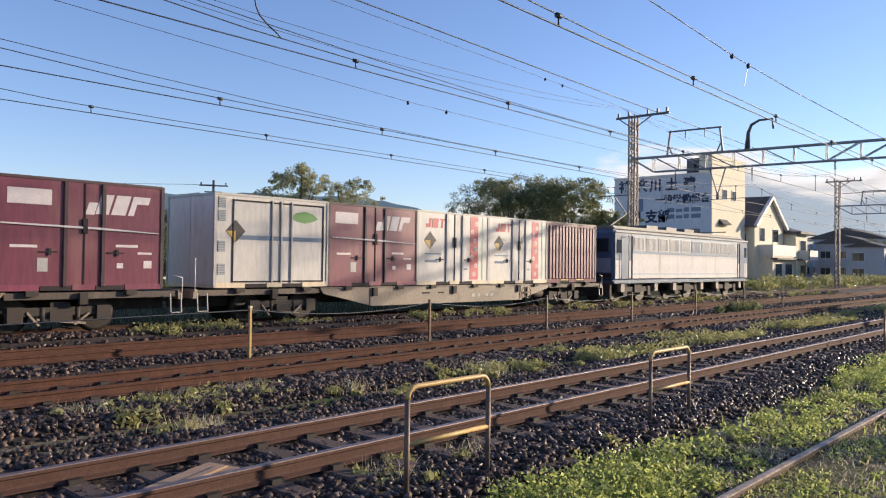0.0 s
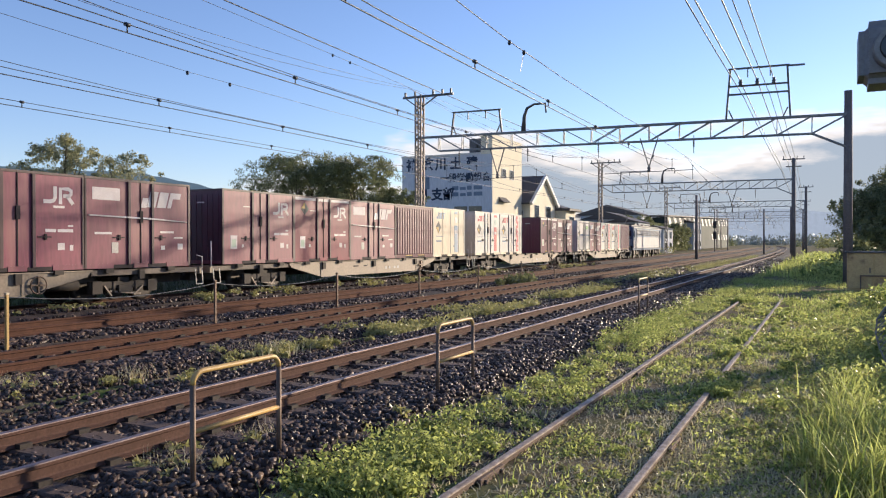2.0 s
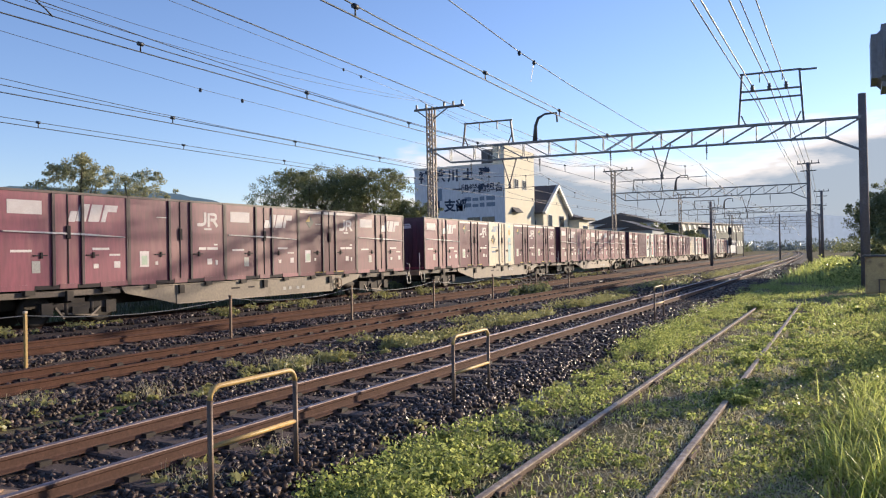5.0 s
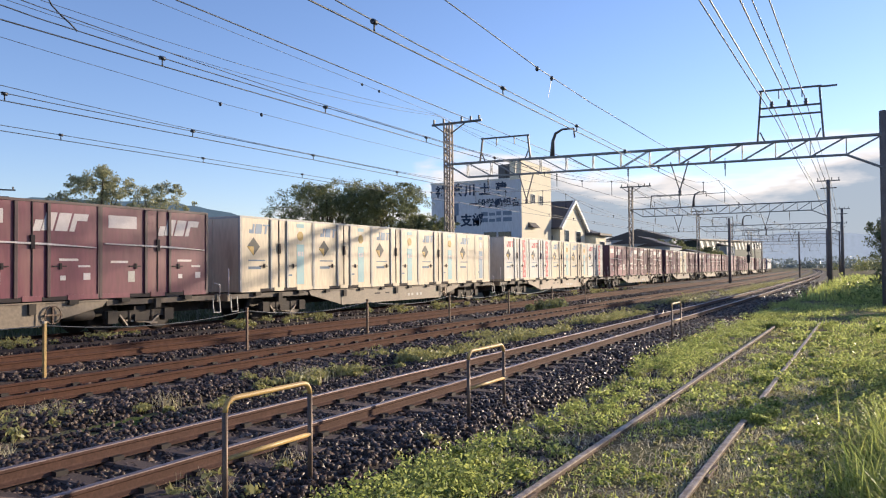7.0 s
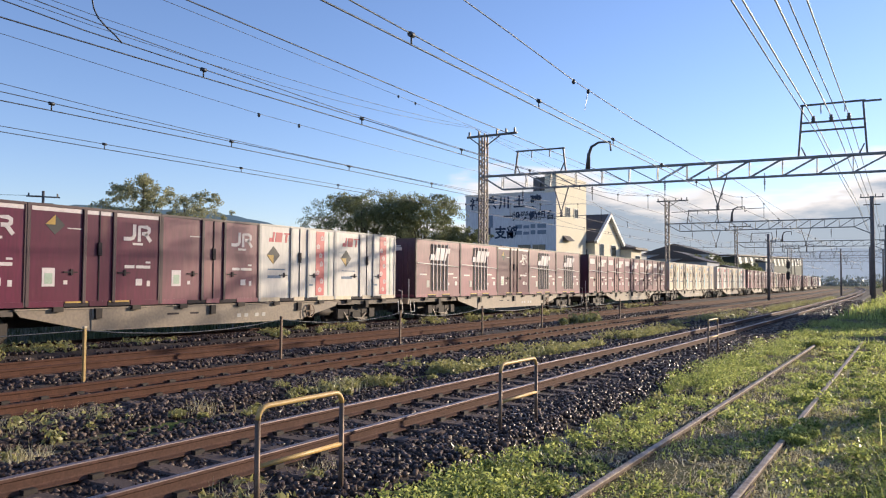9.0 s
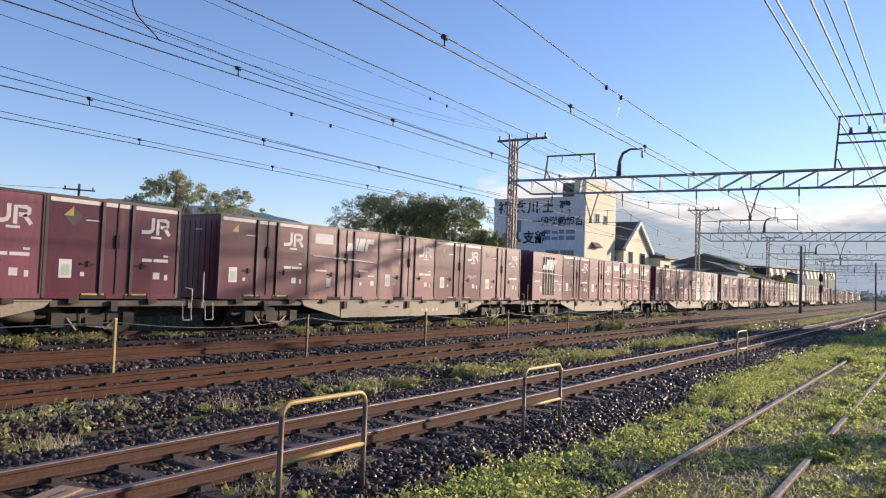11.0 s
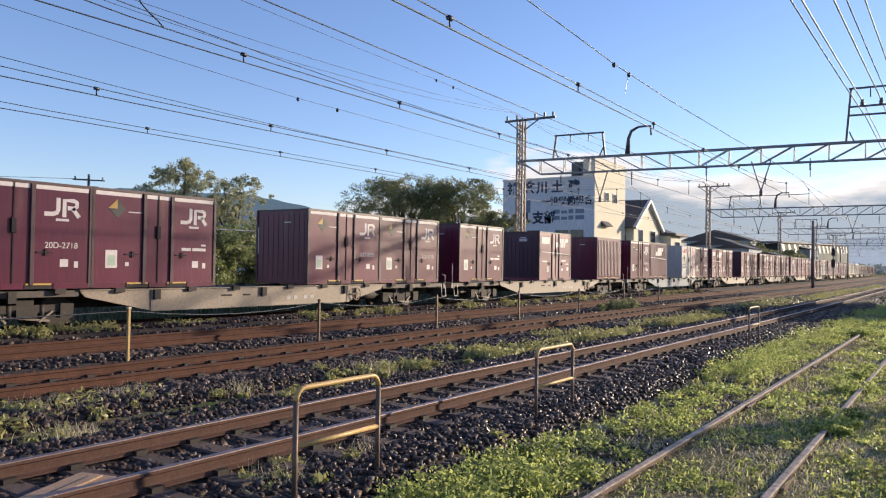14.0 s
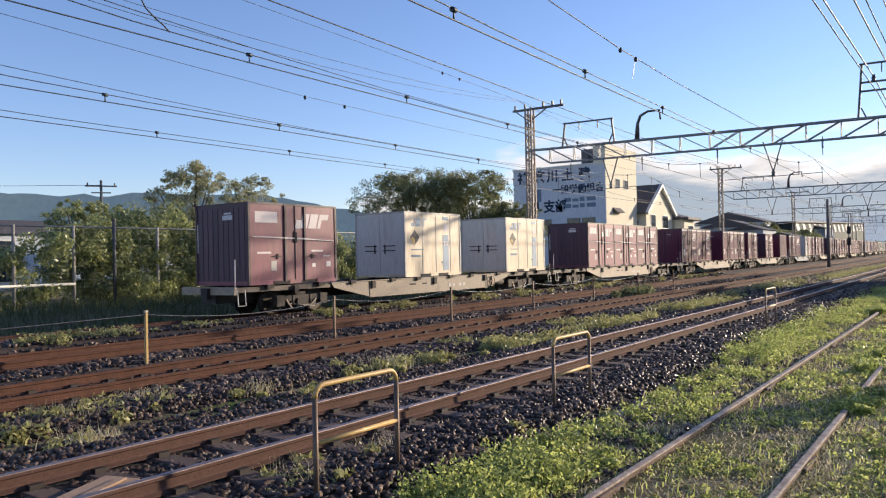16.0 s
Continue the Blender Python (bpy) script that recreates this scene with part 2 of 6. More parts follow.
M["cabinet"] = material("rusty_ochre_cabinet", (0.6, 0.43, 0.19), 0.6, second=(0.5, 0.33, 0.14), scale=2.5, dirt=(0.12, 0.06, 0.035), dirt_scale=2, dirt_at=0.55)
M["device"] = material("grey_device_housing", (0.2, 0.215, 0.235), 0.5, second=(0.16, 0.17, 0.19), scale=3)
M["lens"] = material("dark_lens", (0.02, 0.03, 0.03), 0.1)
M["concrete"] = material("stained_concrete", (0.42, 0.39, 0.35), 0.9, second=(0.22, 0.2, 0.18), scale=2, bump=0.3)


# ---- mesh helpers ----
BOX_F = ((0, 2, 3, 1), (4, 5, 7, 6), (0, 1, 5, 4), (2, 6, 7, 3), (0, 4, 6, 2), (1, 3, 7, 5))


def soup(items):
    """A mesh of boxes (x0, x1, y0, y1, z0, z1) and of beams (start, end, width, height)."""
    vs, fs = [], []
    for it in items:
        k = len(vs)
        if len(it) == 6:
            x0, x1, y0, y1, z0, z1 = it
            vs += [(x, y, z) for z in (z0, z1) for y in (y0, y1) for x in (x0, x1)]
        else:
            a, b, w, h = Vector(it[0]), Vector(it[1]), it[2], it[3]
            d = (b - a).normalized()
            side = d.cross(Vector((0, 0, 1)))
            side = Vector((1, 0, 0)) if side.length < 1e-3 else side.normalized()
            up = side.cross(d).normalized()
            vs += [tuple(p + side * (sx * w / 2) + up * (sy * h / 2)) for sy in (-1, 1) for p in (a, b) for sx in (-1, 1)]
        fs += [tuple(k + i for i in f) for f in BOX_F]
    me = bpy.data.meshes.new("mesh")
    me.from_pydata(vs, [], fs)
    bm = bmesh.new()
    bm.from_mesh(me)
    bmesh.ops.recalc_face_normals(bm, faces=bm.faces)
    bm.to_mesh(me)
    bm.free()
    return me


def rounded(items, width=0.02, segments=1):
    me = soup(items)
    bm = bmesh.new()
    bm.from_mesh(me)
    bmesh.ops.bevel(bm, geom=bm.edges[:], offset=width, segments=segments, affect="EDGES")
    bm.to_mesh(me)
    bm.free()
    return me


def tube(points, radius, sides=8, ends=True):
    """A round bar along points; radius may be one number or one for each point."""
    pts = [Vector(p) for p in points]
    rad = radius if isinstance(radius, (list, tuple)) else [radius] * len(pts)
    vs, fs = [], []
    for i, p in enumerate(pts):
        d = (pts[min(i + 1, len(pts) - 1)] - pts[max(i - 1, 0)]).normalized()
        u = d.orthogonal().normalized() if i == 0 else (u - d * u.dot(d)).normalized()
        w = d.cross(u)
        for k in range(sides):
            a = 2 * math.pi * k / sides
            vs.append(tuple(p + (u * math.cos(a) + w * math.sin(a)) * rad[i]))
    for i in range(len(pts) - 1):
        for k in range(sides):
            a, b = i * sides + k, i * sides + (k + 1) % sides
            fs.append((a, b, b + sides, a + sides))
    if ends:
        fs.append(tuple(reversed(range(sides))))
        fs.append(tuple(range((len(pts) - 1) * sides, len(pts) * sides)))
    me = bpy.data.meshes.new("mesh")
    me.from_pydata(vs, [], fs)
    for p in me.polygons:
        p.use_smooth = len(p.vertices) == 4
    return me


def joined(meshes):
    bm = bmesh.new()
    for me in meshes:
        bm.from_mesh(me)
    out = bpy.data.meshes.new("mesh")
    bm.to_mesh(out)
    bm.free()
    return out


def prism(points, y0, y1, axis="y"):
    """An outline (x, z) drawn out along y, or (y, z) along x."""
    n = len(points)
    put = (lambda a, b, c: (a, c, b)) if axis == "y" else (lambda a, b, c: (c, a, b))
    vs = [put(a, b, c) for c in (y0, y1) for a, b in points]
    fs = [tuple(range(n)), tuple(range(2 * n - 1, n - 1, -1))] + [(i, (i + 1) % n, n + (i + 1) % n, n + i) for i in range(n)]
    me = bpy.data.meshes.new("mesh")
    me.from_pydata(vs, [], fs)
    bm = bmesh.new()
    bm.from_mesh(me)
    bmesh.ops.recalc_face_normals(bm, faces=bm.faces)
    bm.to_mesh(me)
    bm.free()
    return me


def part(name, me, mat, parent=None, label="", at=None):
    """Links a mesh as one object, under a thing or a part."""
    if mat is not None and not me.materials:
        me.materials.append(mat)
    ob = new(name, me)
    if parent is not None:
        ob.parent = parent
    if at is not None:
        ob.matrix_basis = at
    return tagged(ob, label)


def each(name, items, mat, parent, label=""):
    """One part for each box or beam of items."""
    return [part(name, soup([it]), mat, parent, label) for it in items]


def thing(name, label, category, group="", kind="", at=None):
    ob = new(name)
    if at is not None:
        ob.matrix_basis = at
    return tagged(ob, label, category, group, kind)


def structure(name, me, mat, label="", category=""):
    me.materials.append(mat)
    return tagged(new(name, me), label, category, "", "structure")


def bend(x, y):
    """The place of the point x from the camera's line and y along it, on the bent line."""
    return x - BEND * y * y / 2


def on_line(x, y, z=0.0):
    return pose(bend(x, y), y, z, 0, 0, math.degrees(math.atan(BEND * y)))

# ---- the ground and the tracks ----
def ground_height(x, y):
    if x < -21.5:
        return min(0.35, (-21.5 - x) * 0.12) - 0.3
    return -0.3 if x < -3.45 else -0.185


def build_ground():
    xs = [-3000, -600, -200, -80, -45, -33, -28, -25, -23, -21.5, -17, -8, -3.7, -3.45, 0, 3, 6, 10, 20, 60, 300, 3000]
    ys = [-300, -40, -10, 0, 5, 10, 15, 20, 30, 45, 70, 120, 200, 400, 1000, 4500]
    vs = [(x, y, ground_height(x, y)) for y in ys for x in xs]
    n = len(xs)
    fs = [(j * n + i, j * n + i + 1, (j + 1) * n + i + 1, (j + 1) * n + i) for j in range(len(ys) - 1) for i in range(n - 1)]
    me = bpy.data.meshes.new("ground")
    me.from_pydata(vs, [], fs)
    structure("ground", me, M["ground"], "flat brown soil with weeds beside the line", "ground")


STATIONS = [-30, -15, -5, 0, 5, 10, 15, 20, 25, 30, 40, 50, 60, 80, 100, 125, 150, 175, 200, 230, 260, 300, 350, 420, 500]


def swept(outline, x0, z0=0.0, ys=STATIONS, flip=1):
    """An outline of (x, z) carried along the bent line."""
    n = len(outline)
    vs = [(bend(x0 + x * flip, y), y, z0 + z) for y in ys for x, z in outline]
    fs = [(j * n + i, j * n + (i + 1) % n, (j + 1) * n + (i + 1) % n, (j + 1) * n + i) for j in range(len(ys) - 1) for i in range(n)]
    fs += [tuple(range(n)), tuple(range(len(vs) - 1, len(vs) - n - 1, -1))]
    me = bpy.data.meshes.new("mesh")
    me.from_pydata(vs, [], fs)
    bm = bmesh.new()
    bm.from_mesh(me)
    bmesh.ops.recalc_face_normals(bm, faces=bm.faces)
    bm.to_mesh(me)
    bm.free()
    return me


RAIL_WEB = [(-0.064, -0.153), (0.064, -0.153), (0.064, -0.142), (0.016, -0.125), (0.009, -0.11), (0.009, -0.05), (0.032, -0.038), (0.0325, -0.012),
            (-0.0325, -0.012), (-0.032, -0.038), (-0.009, -0.05), (-0.009, -0.11), (-0.016, -0.125), (-0.064, -0.142)]
RAIL_HEAD = [(-0.033, -0.012), (0.033, -0.012), (0.032, -0.004), (0.022, 0.0), (-0.022, 0.0), (-0.032, -0.004)]


def build_track(key, bedded, nearest, siding=False):
    x0 = TRACK_X[key] if not siding else -1.86
    z0 = 0.0 if not siding else -0.115
    ys = STATIONS if not siding else [-30, -15, -5, 0, 5, 10, 15, 20, 24, 27]
    track = thing("railway_track" if not siding else "disused_siding", "running line of brown rusty rails on dark ballast" if not siding else "overgrown siding with pale weathered rails sunk in weeds", "railway track", "tracks" if not siding else "")
    for s in (-1, 1):
        web = part("rail", swept(RAIL_WEB, x0 + s * 0.566, z0, ys), (M["rail_red"] if key in "BC" else M["rail"]) if not siding else M["rail_side"], track)
        part("rail_head", swept(RAIL_HEAD, x0 + s * 0.566, z0, ys), (M["rail_red"] if key in "BC" else M["rail"] if key == "D" else M["rail_head"]) if not siding else M["rail_old"], web, "worn running surface")
    if siding:
        for s, ends in ((-1, (5.55, 10.9, 16.2)), (1, (4.3, 7.1))):
            for y in ends:
                plate = part("fishplate", rounded([(x0 + s * 0.566 + e * 0.045 - 0.018, x0 + s * 0.566 + e * 0.045 + 0.018, y - 0.24, y + 0.24, z0 - 0.1, z0 - 0.018) for e in (-1, 1)], 0.006), M["rail_side"], track)
                part("bolt", joined([tube([(x0 + s * 0.566 + 0.062, y + d, z0 - 0.055), (x0 + s * 0.566 + 0.085, y + d, z0 - 0.055)], 0.018, 6) for d in (-0.16, 0.16)]), M["rail_side"], plate)
    rnd = random.Random(key + str(siding))
    sleeper = rounded([(-1.05, 1.05, -0.12, 0.12, -0.31, -0.158)], 0.018)
    sleeper.materials.append(M["sleeper"])
    clips = [soup([(s * 0.566 + e - 0.035, s * 0.566 + e + 0.035, -0.06, 0.06, -0.16, -0.115)]) for s in (-1, 1) for e in (-0.085, 0.085)]
    for me in clips:
        me.materials.append(M["clip"])
    y = -8.2 if not siding else 1.0
    count = 0
    rest = []
    while y < (150 if not siding else 0):
        at = on_line(x0, y + rnd.uniform(-0.03, 0.03), z0 + (0 if not siding else -0.02)) @ pose(0, 0, 0, 0, 0, rnd.uniform(-0.8, 0.8))
        if y < nearest:
            ob = part("sleeper", sleeper, None, track, at=at)
            for me in clips:
                part("rail_clip", me, None, ob)
        else:
            rest.append((at.translation.x - 1.05, at.translation.x + 1.05, y - 0.12, y + 0.12, -0.3, -0.158))
        y += 0.6
    if rest:
        tagged(part("distant_sleeper", soup(rest), M["sleeper"], track), kind="stuff")
    if bedded:
        structure("ballast_bed", swept([(-2.3, -0.42), (-1.75, -0.2), (-0.7, -0.185), (0.7, -0.185), (1.75, -0.2), (2.3, -0.42)], x0), M["ballast"], "dark crushed stone bed under the rails", "ballast")


def shoulder():
    """A low gravel bank between the two far tracks."""
    structure("ballast_bed", swept([(-0.95, -0.42), (-0.72, 0.03), (-0.3, 0.055), (0.35, 0.0), (1.0, -0.3), (1.1, -0.42)], -16.85), M["ballast"], "low bank of dark crushed stone between two tracks", "ballast")


def stones():
    """Loose stones on the beds, nearest thickest."""
    rng = np.random.default_rng(3)
    base = np.array([(x, y, z) for z in (-1, 1) for y in (-1, 1) for x in (-1, 1)], float)
    faces = np.array([(0, 2, 3, 1), (4, 5, 7, 6), (0, 1, 5, 4), (2, 6, 7, 3), (0, 4, 6, 2), (1, 3, 7, 5)])
    areas = [(-3.2, -2.55, 1.5, 14, 110, 0.03), (-9.6, -3.2, 2.6, 14, 215, 0.03), (-9.2, -3.2, -7, 2.6, 90, 0.036), (-18, -9.2, -4, 3, 45, 0.042), (-9.2, -3.6, 14, 30, 75, 0.04), (-13.6, -9.2, 3, 24, 75, 0.04), (-17.7, -13.6, 4, 26, 62, 0.042), (-9, -3.6, 30, 55, 25, 0.05), (-18, -9.2, 26, 62, 15, 0.055), (-9, -3.6, 55, 95, 9, 0.07)]
    for i, (x0, x1, y0, y1, dens, size) in enumerate(areas):
        n = int((x1 - x0) * (y1 - y0) * dens)
        c = np.stack([rng.uniform(x0, x1, n), rng.uniform(y0, y1, n), np.zeros(n)], 1)
        for key in "ABCD":
            d = np.abs(c[:, 0] - TRACK_X[key])
            c[:, 2] = np.where(d < 1.75, -0.2, np.where((d < 2.3) & (c[:, 2] == 0), -0.2 - (d - 1.75) * 0.4, c[:, 2]))
        c[:, 2] = np.where(c[:, 2] == 0, np.where(c[:, 0] > -3.45, -0.195, -0.3), c[:, 2])
        c[:, 2] = np.where(np.abs(c[:, 0] + 16.95) < 0.75, np.where(c[:, 0] < -16.5, 0.02, -0.1), c[:, 2])
        keep = np.ones(n, bool)
        for key in "ABCD":
            for s in (-1, 1):
                keep &= np.abs(c[:, 0] - TRACK_X[key] - s * 0.566) > 0.1
        keep &= ~((c[:, 0] > -3.75) & (rng.random(n) < 0.45))
        c = c[keep]
        n = len(c)
        s = rng.uniform(0.55, 1.25, (n, 1, 3)) * size * np.array([1, 1, 0.75])
        v = base[None] * (1 + rng.uniform(-0.38, 0.3, (n, 8, 3))) * s
        q = rng.normal(size=(n, 4))
        q /= np.linalg.norm(q, axis=1, keepdims=True)
        w, x, y, z = q.T
        rot = np.stack([np.stack([1 - 2 * (y * y + z * z), 2 * (x * y - w * z), 2 * (x * z + w * y)], 1),
                        np.stack([2 * (x * y + w * z), 1 - 2 * (x * x + z * z), 2 * (y * z - w * x)], 1),
                        np.stack([2 * (x * z - w * y), 2 * (y * z + w * x), 1 - 2 * (x * x + y * y)], 1)], 1)
        v = np.einsum("nij,nkj->nki", rot, v) + c[:, None] + np.array([0, 0, size * 0.3])
        fill_mesh("ballast_stones", v.reshape(-1, 3), (faces[None] + 8 * np.arange(n)[:, None, None]).reshape(-1, 4), M["stone"], "loose dark crushed stones along the track", "ballast")


def fill_mesh(name, verts, quads, mat, label, category, parent=None):
    me = bpy.data.meshes.new(name)
    me.vertices.add(len(verts))
    me.vertices.foreach_set("co", np.asarray(verts, np.float32).ravel())
    k = quads.shape[1]
    me.loops.add(quads.size)
    me.loops.foreach_set("vertex_index", quads.astype(np.int32).ravel())
    me.polygons.add(len(quads))
    me.polygons.foreach_set("loop_start", np.arange(0, quads.size, k, dtype=np.int32))
    me.update(calc_edges=True)
    me.validate()
    me.materials.append(mat)
    ob = new(name, me)
    if parent is not None:
        ob.parent = parent
        return ob
    return tagged(ob, label, category, "", "stuff")


# ---- plants ----
def leaf_cloud(rng, centres, radii, per, size, flat=1.0, up=0.1):
    """Small leaves (kite-shaped quads) in tufts round centres."""
    n = len(centres) * per
    c = np.repeat(np.asarray(centres, float), per, 0)
    r = np.repeat(np.asarray(radii, float), per, 0)
    d = rng.normal(size=(n, 3))
    d /= np.linalg.norm(d, axis=1, keepdims=True)
    p = c + d * (rng.random((n, 1)) ** 0.45) * r
    nrm = d * 0.6 + rng.normal(size=(n, 3)) * 0.6
    nrm[:, 2] += up
    nrm /= np.linalg.norm(nrm, axis=1, keepdims=True)
    a = np.cross(nrm, rng.normal(size=(n, 3)))
    a /= np.linalg.norm(a, axis=1, keepdims=True)
    b = np.cross(nrm, a)
    s = size * rng.uniform(0.55, 1.35, (n, 1))
    v = np.stack([p - a * s, p + b * s * 0.5 * flat, p + a * s, p - b * s * 0.5 * flat], 1)
    return v.reshape(-1, 3), np.arange(n * 4).reshape(-1, 4)


def blades(rng, roots, height, lean, width, seg=3):
    """Bent grass blades from roots."""
    n = len(roots)
    roots = np.asarray(roots, float)
    h = height * rng.uniform(0.5, 1.2, (n, 1))
    ang = rng.uniform(0, 2 * np.pi, n)
    out = np.stack([np.cos(ang), np.sin(ang), np.zeros(n)], 1)
    side = np.stack([-np.sin(ang), np.cos(ang), np.zeros(n)], 1) * width
    le = lean * rng.uniform(0.3, 1.3, (n, 1))
    rings = []
    for k in range(seg + 1):
        t = k / seg
        c = roots + np.array([0, 0, 1.0]) * h * (t - 0.35 * t * t * le) + out * h * le * t * t * 0.8
        wd = side * (1 - t * 0.93)
        rings += [c - wd, c + wd]
    v = np.stack(rings, 1)
    f = np.array([(2 * k, 2 * k + 1, 2 * k + 3, 2 * k + 2) for k in range(seg)])
    m = 2 * (seg + 1)
    return v.reshape(-1, 3), (f[None] + m * np.arange(n)[:, None, None]).reshape(-1, 4)


def weeds():
    rng = np.random.default_rng(11)
    def tufts(n, x0, x1, y0, y1, z, r0, r1, patch=0.55, seed=0.0):
        cs, rs = [], []
        while len(cs) < n:
            x, y = rng.uniform(x0, x1), y0 + (y1 - y0) * rng.random() ** 1.5
            if noise.noise(Vector((x * 0.55 + seed, y * 0.28, seed))) * 0.5 + 0.5 < patch * rng.uniform(0.75, 1.1):
                continue
            r = rng.uniform(r0, r1)
            if patch > 0.3 and z > -0.25 and -2.4 < x < -0.2 and y < 24:
                r *= 0.5 if x < -0.9 else 0.75
                if rng.random() < 0.3:
                    continue
            if z > -0.25 and ((abs(x + 2.43) < 0.1 + r and y < 25 and patch > 0.3) or (abs(x + 1.29) < 0.09 + r and y < 9 and patch > 0.3)):
                continue
            cs.append((x, y, z + r * 0.35))
            rs.append((r, r, r * rng.uniform(0.5, 0.9)))
        return cs, rs
    def add(name, label, mat, groups, per, size):
        vs, fs, k = [], [], 0
        for cs, rs in groups:
            v, f = leaf_cloud(rng, cs, rs, per, size)
            vs.append(v)
            fs.append(f + k)
            k += len(v)
        fill_mesh(name, np.concatenate(vs), np.concatenate(fs), mat, label, "weeds")
    add("creeping_weeds", "low leafy green weeds over the siding", M["leaf_green"],
        [tufts(1200, -2.4, 3.0, 2.5, 16, -0.2, 0.05, 0.16, 0.52, 3.1), tufts(420, -3.5, 4.5, -8, 2.5, -0.2, 0.05, 0.16, 0.45, 3.1), tufts(230, -3.5, -2.5, 3.5, 16, -0.2, 0.05, 0.16, 0.52, 3.1), tufts(1200, -3.7, 4.0, 14, 45, -0.2, 0.08, 0.24, 0.46, 3.1)], 70, 0.021)
    add("creeping_weeds", "dry yellow-olive weeds along the verge", M["leaf_olive"],
        [tufts(260, -1.0, 2.6, 8, 30, -0.2, 0.07, 0.2, 0.5, 14.0), tufts(200, -3.6, -0.9, 4, 24, -0.2, 0.05, 0.11, 0.45, 15.0)], 60, 0.03)
    add("tall_weeds", "bushy green weeds beside the ballast", M["leaf_green"],
        [tufts(95, -3.6, -2.7, 4.6, 20, -0.2, 0.11, 0.27, 0.54, 8.0), tufts(60, -3.9, -2.9, 14, 40, -0.2, 0.18, 0.34, 0.4, 8.0)], 210, 0.023)
    def clumps(spots, z, r0, r1, spread_by=0.28):
        cs, rs = [], []
        for x, y, n in spots:
            for _ in range(n):
                r = rng.uniform(r0, r1)
                cs.append((x + rng.normal() * spread_by, y + rng.normal() * spread_by * 1.3, z + r * 0.4))
                rs.append((r, r, r * rng.uniform(0.6, 1.0)))
        return cs, rs
    add("creeping_weeds", "dry yellow-green weeds between the tracks", M["leaf_olive"],
        [clumps([(-9.5, 4.2, 12), (-9.6, 4.9, 12), (-9.4, 5.4, 10), (-9.6, 6.0, 8), (-9.5, 6.6, 7), (-9.0, 7.8, 3), (-8.0, 4.6, 4), (-7.7, 8.6, 4), (-8.9, 10.3, 14), (-9.0, 11.4, 14), (-8.7, 12.0, 12), (-9.3, 13.6, 14), (-8.5, 13.9, 10)], -0.3, 0.08, 0.2),
         tufts(290, -9.5, -7.9, 14, 42, -0.3, 0.12, 0.3, 0.55, 5.0), tufts(170, -9.4, -7.5, 40, 110, -0.3, 0.25, 0.5, 0.4, 5.0), tufts(90, -17.2, -16.4, 17, 60, -0.02, 0.12, 0.28, 0.55, 2.0),
         clumps([(-16.9, 8.4, 8), (-17.0, 9.2, 12), (-16.9, 10.0, 12), (-17.0, 10.8, 10), (-17.0, 12.6, 6), (-17.0, 13.7, 3), (-16.8, 17.2, 5)], -0.02, 0.1, 0.24, 0.2),
         clumps([(-5.3, 4.85, 5), (-4.85, 4.65, 7), (-4.9, 5.8, 4), (-4.2, 7.0, 3)], -0.26, 0.06, 0.14, 0.14)], 80, 0.042)
    add("tall_weeds", "leafy weeds growing over the sunken rail", M["leaf_green"],
        [tufts(14, -1.45, -1.05, 9.6, 11.0, -0.16, 0.08, 0.15, 0.1, 1.0), tufts(24, -1.6, -0.9, 12.5, 27, -0.16, 0.08, 0.16, 0.2, 1.0), tufts(30, -2.7, -2.2, 25, 28, -0.16, 0.1, 0.2, 0.3, 1.0),
         tufts(45, -0.6, 1.2, 9, 16, -0.15, 0.15, 0.3, 0.4, 6.0)], 150, 0.027)
    # a low carpet of small leaves round the sunken rails
    for name, label, mat, n, seed, keep_at in (("ground_cover", "low leafy ground cover round the sunken rails", "leaf_green", 110000, 31.0, -0.12), ("ground_cover", "dry yellowed ground cover round the sunken rails", "leaf_olive", 60000, 47.0, 0.02)):
        x = rng.uniform(-3.5, 2.6, n)
        y = 2.4 * (27 / 2.4) ** rng.random(n)
        ok = (np.abs(x + 2.426) > 0.06) & ((np.abs(x + 1.294) > 0.06) | (y > 10))
        x, y = x[ok], y[ok]
        ok = np.array([noise.noise(Vector((a * 1.1, b * 0.7, seed))) + 0.4 * noise.noise(Vector((a * 5, b * 4, seed))) > keep_at + (0.16 if -2.4 < a < -0.6 else 0.3 if a < -2.5 else 0.0) for a, b in zip(x, y)])
        x, y = x[ok], y[ok]
        c = np.stack([x, y, -0.185 + 0.055 * rng.random(len(x)) ** 1.5], 1)
        v, f = leaf_cloud(rng, c, np.full((len(c), 3), 0.004), 1, 0.019, 1.2, 0.15)
        k = np.repeat(np.clip(c[:, 1] / 8, 0.8, 2.2), 4)[:, None]
        cc = np.repeat(c, 4, 0)
        fill_mesh(name, cc + (v - cc) * k, f, M[mat], label, "weeds")
    n = 9000
    xy = np.stack([rng.uniform(-3.4, 6.0, n), rng.uniform(-9, 2.5, n)], 1)
    xy = xy[[noise.noise(Vector((x * 0.6, y * 0.5, 14.0))) > -0.15 for x, y in xy]]
    v, f = blades(rng, np.c_[xy, np.full(len(xy), -0.19)], 0.2, 1.2, 0.008, 2)
    fill_mesh("short_grass", v, f, M["blade"], "short green grass on the verge by the siding", "grass")
    # tufts of dry grass on the ballast
    roots = []
